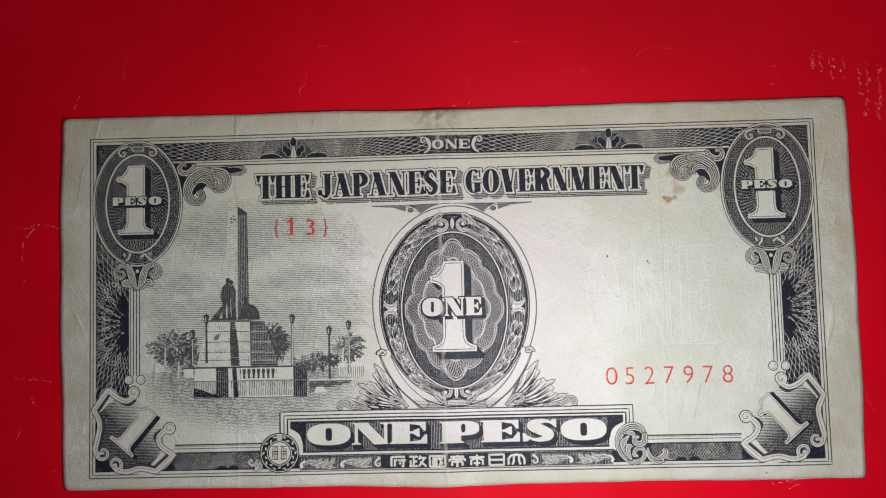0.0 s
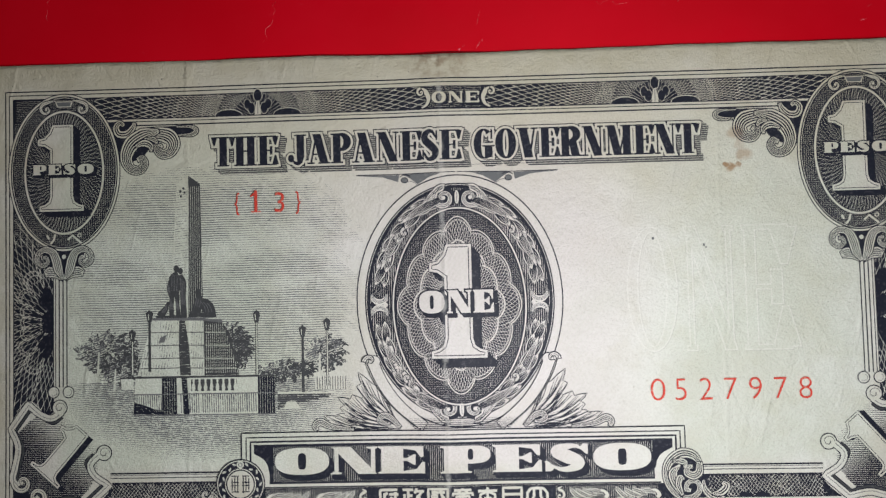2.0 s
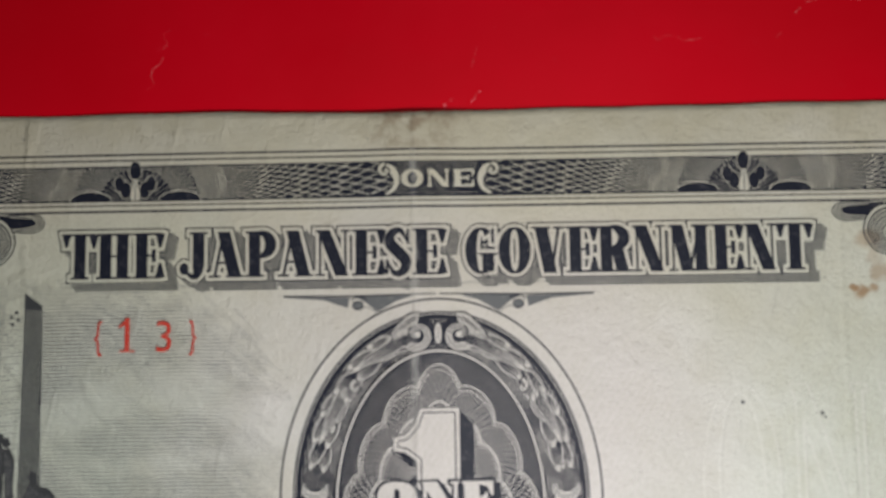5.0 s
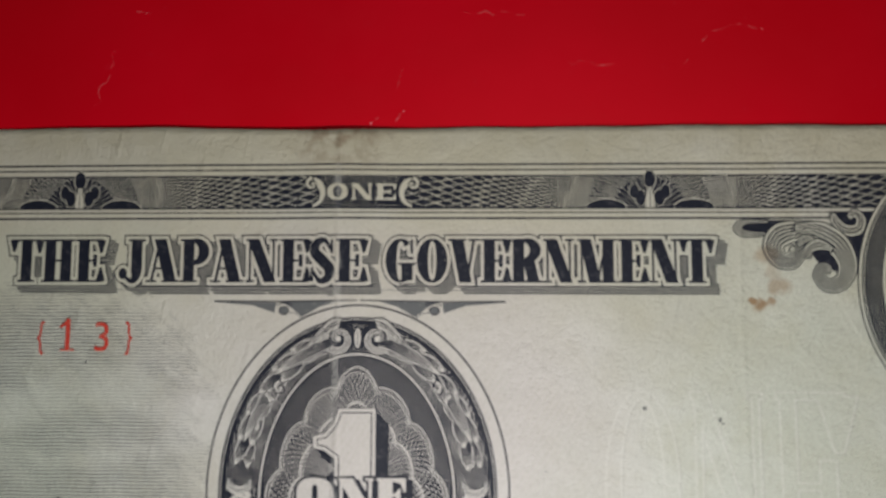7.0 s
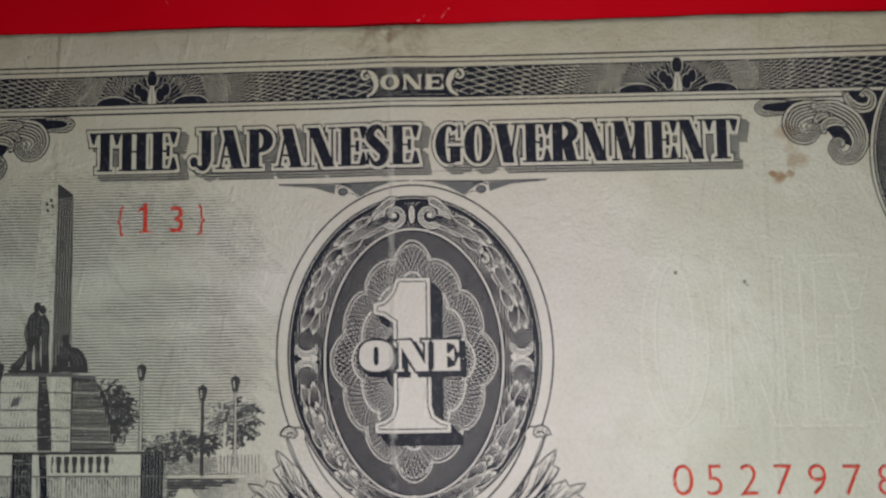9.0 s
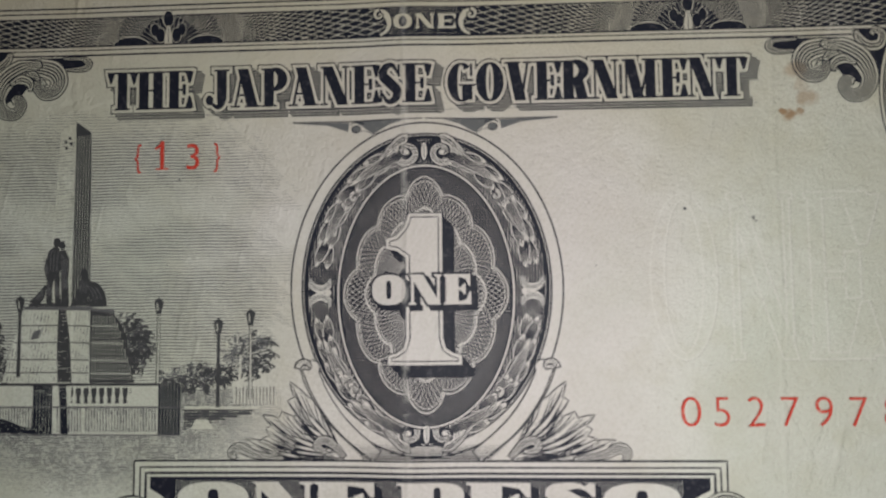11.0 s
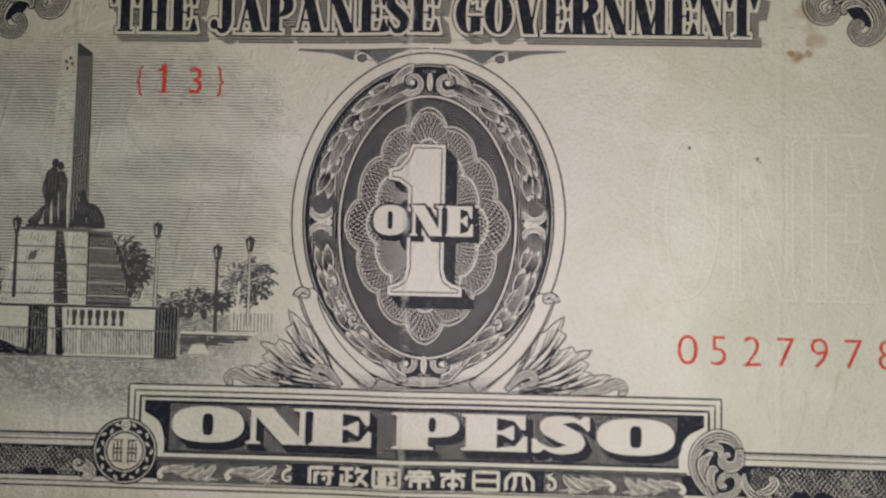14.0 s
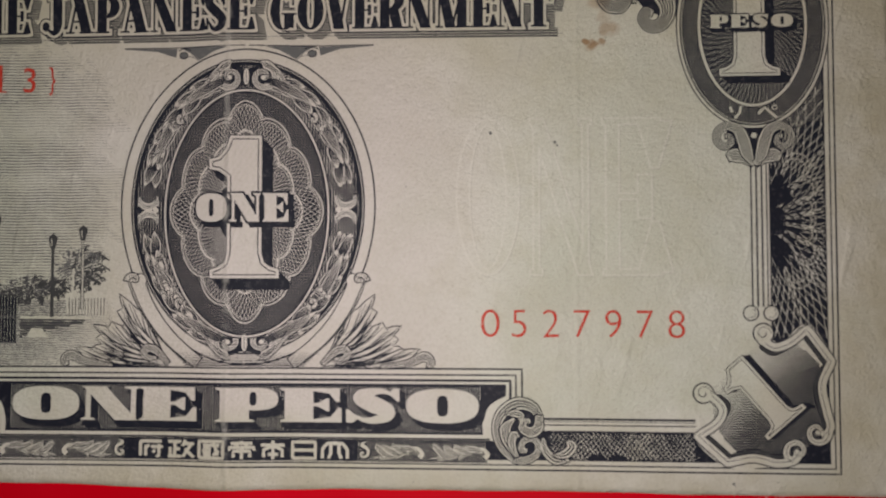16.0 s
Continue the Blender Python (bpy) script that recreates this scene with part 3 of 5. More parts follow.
def scratch(x0, y0, x1, y1, width=0.2, wild=0.5, bits=9, name="scratch"):
    """A crack in the board's coating, from x0, y0 to x1, y1 in millimetres."""
    d = math.hypot(x1 - x0, y1 - y0)
    verts, faces = [], []
    for k in range(bits + 1):
        f = k / bits
        j = wild * d / bits * rng.uniform(-1, 1)
        x, y = x0 + (x1 - x0) * f - (y1 - y0) / d * j, y0 + (y1 - y0) * f + (x1 - x0) / d * j
        w = 1.35 * width * (0.1 + 0.8 * rng.random()) / 2 * (1 if 0 < k < bits else 0.2)
        for e in (-1, 0, 1):
            verts.append(((x - (y1 - y0) / d * w * e) * 0.001, (y + (x1 - x0) / d * w * e) * 0.001, 0.000004 + (0.00003 if e == 0 else 0)))
        if k and rng.random() > 0.25:
            b = 3 * k
            faces += [(b - 3, b, b + 1, b - 2), (b - 2, b + 1, b + 2, b - 1)]
    me = bpy.data.meshes.new(name)
    me.from_pydata(verts, [], faces or [(0, 3, 4, 1)])
    me.materials.append(FAINT if abs(x0) < 60 and y0 > 42 or width < 0.13 else SCUFF)
    new(name, me).parent = board


for line in ((-91, 16.6, -84.5, 17.4, 0.2), (-88.7, 14.5, -85.5, 17.6, 0.35), (-85, 17.2, -80.9, 16.6, 0.16), (-89, 14, -89.2, 9.5, 0.2),
             (-88.6, 6, -88.9, 4.6, 0.2), (-93, -14.5, -84.7, -14.6, 0.22), (-84.6, -14.6, -82.6, -15.2, 0.14), (-87, -18, -86, -20, 0.14),
             (-89, -24, -90, -27, 0.14), (-83, -33, -81.8, -33.2, 0.12), (36.4, 46.2, 42.2, 51.2, 0.16), (42.4, 51.2, 46.5, 50.6, 0.12),
             (1.2, 39.6, 2.2, 40.6, 0.45), (4.2, 40.0, 5.2, 41.4, 0.25), (4.3, 43.8, 4.9, 46.4, 0.18), (58.2, 60.5, 59, 61.5, 0.3),
             (67, 46.0, 68, 46.5, 0.22), (67.6, 44.6, 68.3, 44.9, 0.22), (66.4, 42.3, 67.5, 42.7, 0.2), (-68, 47, -67.2, 52.6, 0.12),
             (-77.8, 43.4, -76.8, 44.6, 0.35), (-78.4, 41.5, -77.9, 42.6, 0.2), (62.5, -38.4, 69.5, -37.5, 0.2), (66, -39.4, 68.4, -38.4, 0.16),
             (12, 53.0, 20, 52.6, 0.13), (-31, 42, -29, 49, 0.11), (24, 46.8, 30, 46.6, 0.14), (-27, 53.6, -24.4, 53.2, 0.13), (82, -20, 84, -26, 0.12)):
    scratch(*line)
# rubbed patch beside the note's upper corner
for column, (cx, top, low) in enumerate(((75.4, 49.2, 45.5), (77.2, 48.8, 44.6), (79.2, 47.6, 43.5), (81.2, 47.4, 43.0), (84.6, 46.0, 39.5),
                                         (86.4, 46.4, 40.2), (88.6, 46.0, 38.0), (90.6, 46.4, 39.0), (85.6, 39.0, 35.6), (88.0, 38.0, 34.5))):
    y = top
    while y > low:
        for _ in range(rng.choice((1, 1, 2))):
            x, slant = cx + rng.uniform(-0.45, 0.45), rng.uniform(-0.1, 0.55)
            scratch(x, y, x + slant, y - rng.uniform(0.3, 1.0), rng.uniform(0.1, 0.42), 0.7, 6, "scuff")
        y -= rng.uniform(0.35, 0.9)

# ---- the banknote ----
note = tagged(new("banknote"), "worn black-printed one peso banknote lying on a red board", "banknote")


def sheet():
    """The paper: slightly uneven edges, rounded corners, a tenth of a millimetre thick."""
    nx, ny = 216, 104
    u, v = np.meshgrid(np.linspace(-1, 1, nx), np.linspace(-1, 1, ny))
    x0, y0 = u * 80.5, v * 38.2
    r = 1.1
    dx, dy = np.maximum(np.abs(x0) - (80.5 - r), 0), np.maximum(np.abs(y0) - (38.2 - r), 0)
    long = np.hypot(dx, dy)
    f = np.where(long > 0, np.maximum(dx, dy) / np.maximum(long, 1e-9), 1)
    x0 = np.sign(x0) * (np.minimum(np.abs(x0), 80.5 - r) + dx * f)
    y0 = np.sign(y0) * (np.minimum(np.abs(y0), 38.2 - r) + dy * f)
    x = x0 + 0.55 + 0.45 * v * u * 0 + np.where(u > 0, 0.55, -0.75) * (1 - v**2) * np.abs(u) - 0.35 * v * u * (u < 0) * -1
    y = y0 + 0.85 * 0.9 + np.where(v > 0, -0.35, -0.45) * np.exp(-((x0 + 2) / 16) ** 2) * np.abs(v) - 0.25 * u * (v < 0) * np.abs(v)
    y = y + 0.06 * np.sin(x0 / 5.3) * np.abs(v) ** 8 + 0.03 * np.sin(x0 / 1.9 + 1) * np.abs(v) ** 8
    x = x + 0.12 * np.sin(y0 / 4.1) * np.abs(u) ** 8
    y = y + np.where(v > 0, 0.26 - 0.14 * u, 0.30) * np.abs(v)
    top = np.stack([x, y, lift(x, y)], -1).reshape(-1, 3)
    low = top - (0, 0, 0.1)
    k = np.arange(nx * ny).reshape(ny, nx)
    faces = np.stack([k[:-1, :-1], k[:-1, 1:], k[1:, 1:], k[1:, :-1]], -1).reshape(-1, 4)
    rim = np.concatenate([k[0, :-1], k[:-1, -1], k[-1, :0:-1], k[:0:-1, 0]])
    after, n = np.roll(rim, -1), nx * ny
    side = np.stack([rim, rim + n, after + n, after], 1)
    me = bpy.data.meshes.new("paper")
    me.from_pydata((np.vstack([top, low]) * 0.001).tolist(), [], np.vstack([faces, faces[:, ::-1] + n, side]).tolist())
    me.materials.append(PAPER)
    me.polygons.foreach_set("use_smooth", [True] * (2 * len(faces)) + [False] * len(side))
    ob = new("paper", me)
    ob.parent = note
    return tagged(ob, "creased aged paper with brown stain")


sheet()


def rect(x0, y0, x1, y1):
    return points([(x0, y0), (x1, y0), (x1, y1), (x0, y1)])


def sines(x, y):
    """Soft uneven tone between -1 and 1."""
    return (np.sin(x * 0.9 + 1.3 * np.sin(y * 0.5)) + np.sin(y * 1.3 + 1.1 * np.sin(x * 0.45 + 1)) + np.sin((x + y) * 2.1)) / 3


# outer rules of the frame
rules = Pen()
for inset, w in ((0.0, 0.20), (0.62, 0.16)):
    rules.strip(rect(-74.5 + inset, -34.66 + inset, 74.5 - inset, 34.85 - inset), w, INK, 1, closed=True)
    rules.build("frame_rule", note, "fine black rule round the print")
    rules = Pen()
rules.strip([(-58, 29.35), (58, 29.35)], 0.14, INK, 1)
rules.strip([(-54, 28.7), (54, 28.7)], 0.22, INK, 1)
for e in (-1, 1):
    rules.strip([(e * 57, -28.3), (e * 36, -28.3)], 0.26, INK, 1).strip([(e * 57, -29.05), (e * 36, -29.05)], 0.14, INK, 1)
    rules.strip([(e * 57, -28.6), (e * 36, -28.6)], 0.10, GREY, 1)
rules.build("frame_rule", note, "fine black rule along the border")


def fan(pen, cx, cy, box, layer, a0, a1, reach, every=3.6, rings=3.0, scallop=9, wide=0.05):
    """Engine-turned net in white on black: two families of curves that spread from one point and cross, bright along scalloped arcs."""
    x0, y0, x1, y1 = box
    for k, a in enumerate(np.arange(a0 - 75, a1 + 75, every)):
        r = np.arange((1.8, 7.0, 4.2, 7.0)[k % 4], reach, 0.2)
        for side in (-1, 1):
            q = np.radians(a + side * 19 * np.log(np.maximum(r, 4.0) / 4.0))
            ring = (r - (0.3 + 0.11 * r) * np.abs(np.sin(q * scallop / 2))) / rings
            glow = np.exp(-(((ring - np.round(ring)) * rings / 0.32) ** 2))
            w = (wide + 0.0012 * r) * np.minimum(1, 0.3 + r / 7) * (1 + 0.75 * glow * np.clip((r - 6) / 4, 0, 1))
            p = np.stack([cx + r * np.cos(q), cy + r * np.sin(q)], 1)
            on = (p[:, 0] > x0) & (p[:, 0] < x1) & (p[:, 1] > y0) & (p[:, 1] < y1) & (q > radians(a0)) & (q < radians(a1))
            ends = np.flatnonzero(np.diff(np.concatenate([[0], on.astype(int), [0]])))
            for i, j in zip(ends[::2], ends[1::2]):
                if j - i > 1:
                    pen.strip(p[i:j], w[i:j], PAPER, layer)


# top border
Pen.axis = 0.4
top = Pen()
top.area(rect(-73.7, 29.75, 72.9, 33.62), INK, 1)
for e in (-1, 1):
    fan(top, e * 32.4, 29.2, (4.8 if e > 0 else -60, 29.9, 60 if e > 0 else -4.6, 33.5), 2, 2, 178, 31, every=2.0, rings=4.2)
top.hatch((-4.4, 29.9, 4.6, 33.5), 0.3, lambda x, y: 0.12 + 0 * x, PAPER, 2)
for e in (-1, 1):
    top.hatch((min(e * 60, e * 73.2), 29.9, max(e * 60, e * 73.2), 33.35), 0.3, lambda x, y: 0.12 + 0 * x, PAPER, 2)
top = top.build("top_border", note, "black engine-turned border strip")
for e in (-1, 1):
    bloom = Pen()
    x = e * 32.5
    for dx, dy, rx, ry in ((0, 33.1, 0.62, 1.0), (-1.75, 31.7, 0.5, 0.8), (1.75, 31.7, 0.5, 0.8), (-1.05, 31.0, 0.55, 0.9), (1.05, 31.0, 0.55, 0.9)):
        bloom.area(ellipse(x + dx, dy, rx, ry, n=20)[:-1], INK, 5)
        bloom.strip(ellipse(x + dx, dy, rx + 0.08, ry + 0.08, n=20), 0.08, PAPER, 4)
    for d in (-1, 1):
        bloom.area(ellipse(x + d * 4.9, 29.85, 2.2, 0.95, 0, 180, 16), INK, 5)
        bloom.strip(ellipse(x + d * 4.9, 29.85, 2.3, 1.05, 0, 180, 16), 0.1, PAPER, 4)
    bloom.area(points([(x - 0.55, 29.9), (x - 0.2, 32.2), (x + 0.2, 32.2), (x + 0.55, 29.9)]), PAPER, 6)
    bloom.strip([(x, 30), (x, 32)], 0.12, GREY, 7)
    bloom.build("fleuron", top, "black three-petalled flower")
    hook = Pen()
    p = smooth([(e * 5.6 + 0.2, 30.0), (e * 4.75 + 0.2, 30.6), (e * 4.45 + 0.2, 31.6), (e * 4.9 + 0.2, 32.6), (e * 5.7 + 0.2, 32.9)], 6)
    hook.strip(p, np.linspace(0.25, 1.0, len(p)), INK, 4, grow=0.12).strip(p, np.linspace(0.25, 1.0, len(p)), PAPER, 5)
    curl(hook, e * 5.7 + 0.2, 32.6, 0.6, 90, 1.0, -e, 0.4, 5, lines=0)
    hook.build("bracket_scroll", top)
word("ONE", -3.75, 3.95, 30.75, 32.65, [(0.12, (0.25, -0.2), INK, 4), (0, (0, 0), PAPER, 5)], top, 0.36, 0.13, 0.07, gap=0.12)


Pen.axis = 0.0
FAT = {"O": 1.8, "N": 1.52, "E": 1.55, "P": 1.58, "S": 1.52}

# title
title = Pen()
title.strip([(-40, 20.6), (41, 20.6)], 0.06, GREY, 1)
title = title.build("title", note, "shaded black Roman capitals with white edges")
STYLE = [(0.5, (0.95, -0.85), DUSK, 1), (0.5, (0.6, -0.5), DUSK, 1), (0.5, (0, 0), INK, 4), (0.36, (0, 0), PAPER, 5), (0.0, (0, 0), INK, 6)]
for text, x0, x1 in (("THE", -39.7, -29.1), ("JAPANESE", -27.0, 1.1), ("GOVERNMENT", 3.3, 39.6)):
    back = Pen()
    back.area(rect(x0 + 0.8, 21.9, x1 - 0.3, 26.0), DUSK, 1)
    back.hatch((x0 - 0.2, 19.9, x1 + 1.8, 26.6), 0.34, lambda x, y: 0.27 + 0 * x, PAPER, 3)
    back.build("letter_shading", title)
    word(text, x0, x1, 21.45, 26.35, STYLE, title, 0.255, 0.05, 0.075, gap=0.03)


# corner ovals
def corner_oval(e):
    cx, cy = e * 64.65, 21.2
    pen = Pen()
    pen.area(ellipse(cx, cy, 9.45, 13.2)[:-1], INK, 3)
    pen.strip(ellipse(cx, cy, 9.15, 12.9), 0.30, PAPER, 4, closed=False)
    pen.strip(ellipse(cx, cy, 8.75, 12.5), 0.10, PAPER, 4)

    def band(x, y):
        q = np.hypot((x - cx) / 8.6, (y - cy) / 12.35)
        p = np.hypot((x - cx) / 6.8, (y - cy) / 10.4)
        return np.where((q < 1) & (p > 1), 0.09, 0)

    pen.hatch((cx - 9, cy - 13, cx + 9, cy + 13), 0.34, lambda x, y: 0.8 * band(x, y), PAPER, 4, step=0.2)
    pen.hatch((cx - 9, cy - 13, cx + 9, cy + 13), 0.34, lambda x, y: 0.8 * band(x, y), PAPER, 4, angle=90, step=0.2)
    pen.area(ellipse(cx, cy, 6.75, 10.35)[:-1], PAPER, 5)
    pen.area(ellipse(cx, cy, 6.4, 10.0)[:-1], INK, 6)
    rays = Pen()
    for k in range(190):
        a = math.tau * k / 190
        r = np.linspace(0.42, 0.985, 24)
        q = a + 0.010 * np.sin(r * 30)
        w = 0.048 * (0.35 + r) * np.maximum(0.55 + 0.75 * np.sin(r * 30 + 2.399 * k), 0.05)
        rays.strip(np.stack([cx + 6.4 * r * np.cos(q), cy + 10 * r * np.sin(q)], 1), w, PAPER, 7)
    # keystone with small scrolls at the head
    pen.area(points([(cx - 1.5, cy + 11.9), (cx - 1.15, cy + 10.9), (cx + 1.15, cy + 10.9), (cx + 1.5, cy + 11.9)]), PAPER, 7)
    pen.area(points([(cx - 1.3, cy + 11.75), (cx - 1.0, cy + 11.05), (cx + 1.0, cy + 11.05), (cx + 1.3, cy + 11.75)]), GREY, 8)
    for d in (-1, 1):
        curl(pen, cx + d * 3.0, cy + 10.6, 0.95, 90, 1.1, -d, 0.5, 7, [(cx + d * 1.4, cy + 12.0), (cx + d * 2.2, cy + 11.9)], lines=1)
    oval = pen.build("corner_oval", note, "black oval with white rings and rays")
    rays.build("ray_shading", oval, "fine white engraved rays", "stuff")
    numeral_one(cx - 0.4, cy - 6.35, 14.2, 0, 3.6, (1.2, -0.95), 8, oval, foot=0.255, edge=0.22)
    word("PESO", cx - 5.3, cx + 5.0, cy - 0.35, cy + 1.35, [(0.2, (0.35, -0.35), INK, 13), (0.16, (0, 0), INK, 14), (0, (0, 0), PAPER, 15)], oval, 0.75, 0.2, 0.12, gap=0.16, wide=FAT, fat=INK)
    for kana in ([[(-2.9, 0.9), (-2.55, 0.2)], [(-1.5, 1.0), (-1.7, 0.1), (-2.3, -0.6)]],
                 [[(0.6, 0.0), (1.4, 0.75), (2.9, -0.55)], ellipse(2.6, 0.75, 0.28, 0.28, n=12)]):
        pen = Pen()
        for k in kana:
            pen.strip(points(k) + (cx, cy - 11.25), 0.34 if len(k) < 9 else 0.16, PAPER, 6)
        pen.build("letter", oval)
    # shell hanging below
    pen = Pen()
    pen.area(points([(cx - 1.9, 9.0), (cx + 1.9, 9.0), (cx + 3.4, 8.4), (cx + 3.0, 4.6), (cx + 1.0, 4.2), (cx, 3.4), (cx - 1.0, 4.2), (cx - 3.0, 4.6), (cx - 3.4, 8.4)]), INK, 4)
    for d in (-1, 1):
        plume(pen, points([(0.2, 3.5), (1.4, 4.5), (2.4, 4.7), (3.2, 4.4)]) * (d, 1) + (cx, 0), (0.5, 1.5, 1.7, 0.9), 5, 4, (0.45, 0.5))
        plume(pen, points([(0.15, 3.5), (0.9, 5.0), (1.3, 6.6), (2.0, 8.0), (3.3, 8.4), (4.4, 7.7), (4.5, 6.5), (3.6, 5.8), (2.75, 6.3), (2.95, 7.1), (3.5, 7.1)]) * (d, 1) + (cx, 0),
              (0.4, 1.4, 1.5, 1.2, 0.9, 0.8, 0.75, 0.7, 0.6, 0.5, 0.45), 8, 4, (0.45, 0.6))
    pen.area(ellipse(cx, 7.2, 0.36, 0.36, n=14)[:-1], PAPER, 11)
    pen.build("shell_ornament", oval)


# side borders with their columns
def side_border(e):
    pen = Pen()
    x0, x1 = sorted((e * 73.3, e * 66.4))
    pen.area(rect(x0, -33.4, x1, 33.45), INK, 1)
    fan(pen, e * 66.2, -3.5, (x0 + 0.1, -20, x1 - 0.1, 14), 2, (91 if e < 0 else -89), (269 if e < 0 else 89), 19, every=4.2, rings=2.6, scallop=17, wide=0.05)
    for a in (-72, -52, -31, -10.5, 10.5, 31, 52, 72):
        r = np.arange(2.2, min(6.8 / math.cos(radians(a)), 13.5), 0.12)
        for off in (-0.11, 0.11):
            q = turned(np.stack([r, off * (1 + 0.1 * r)], 1), a if e > 0 else 180 - a, (e * 66.2, -3.5))
            pen.strip(q, 0.08 + 0.07 * np.sin(r * 6.0 + 9 * off), PAPER, 4)
    for a in (-62, -41, -21, 0, 21, 41, 62):
        far = min(5.6 / math.cos(radians(a)), 9.0)
        arc = np.radians(np.linspace(-80, 80, 18))
        for f in (1.0, 1.09):
            q = turned(np.stack([far * 0.78 * f + far * 0.17 * f * np.cos(arc), far * 0.17 * f * np.sin(arc)], 1), a if e > 0 else 180 - a, (e * 66.2, -3.5))
            on = (q[:, 0] > x0 + 0.1) & (q[:, 0] < x1 - 0.1)
            if on.sum() > 3:
                pen.strip(q[on], 0.09, PAPER, 4)
    pen.hatch((x0 + 0.1, 9, x1, 29.7), 0.3, lambda x, y: 0.12 + 0 * x, PAPER, 2)
    border = pen.build("side_border", note, "black engine-turned border strip")
    for dy, rx, ry, tilt in ((3.0, 1.9, 0.95, 32), (0.9, 1.2, 0.8, 0), (-0.9, 1.2, 0.8, 0), (-3.0, 1.9, 0.95, -32), (4.6, 1.4, 0.75, 65), (-4.6, 1.4, 0.75, -65)):
        pen = Pen()
        p = turned(ellipse(0, 0, rx, ry, n=22)[:-1], -tilt * -e, (e * (67.2 if abs(dy) < 2 else 67.4), -3.6 + dy))
        p[:, 0] = np.maximum(p[:, 0], 66.45) if e > 0 else np.minimum(p[:, 0], -66.45)
        pen.area(p, INK, 7)
        pen.build("petal", border)
    pen = Pen()
    for x, w in ((66.1, 0.14), (65.5, 0.2), (64.85, 0.2), (64.2, 0.18)):
        pen.strip([(e * x, 5.0), (e * x, -14.2)], w, INK, 2)
    pen.area(rect(min(e * 65.5, e * 64.85), -14.2, max(e * 65.5, e * 64.85), 5), PAPER, 1)
    for d in (-1, 1):
        pen.area(ellipse(e * 65.2 + d * 1.25, -15.0, 1.0, 1.0, n=24)[:-1], INK, 4)
        pen.area(ellipse(e * 65.2 + d * 1.25, -15.0, 0.84, 0.84, n=24)[:-1], PAPER, 5)
        pen.strip(ellipse(e * 65.2 + d * 1.25, -15.0, 0.55, 0.55, 230, 420, 14), 0.08, GREY, 6)
    pen.build("column", border, "slim white column ruled in black")


# bottom border, its guilloche and scallops
low = Pen()
low.area([rect(-73.3, -33.45, 73.3, -29.75)], INK, 1)
for e in (-1, 1):
    for c in (54.0, 47.2):
        fan(low, e * c, -33.9, (min(e * 57.5, e * 38), -33.35, max(e * 57.5, e * 38), -29.85), 2, 5, 175, 5.5, every=11, rings=2.1, scallop=10)
    for slope in (50, -50):
        low.hatch((min(e * 57, e * 39), -33.35, max(e * 57, e * 39), -29.9), 0.46, lambda x, y: 0.11 + 0.06 * sines(x, y), PAPER, 3, angle=slope, wobble=0.12, wave=0.8)
low = low.build("bottom_border", note, "black engine-turned border strip")
for e in (-1, 1):
    for c in (47.35, 44.95):
        pen = Pen()
        pen.area(ellipse(e * c, -33.45, 1.2, 0.9, 0, 180, 16), INK, 9)
        pen.build("scallop", low)


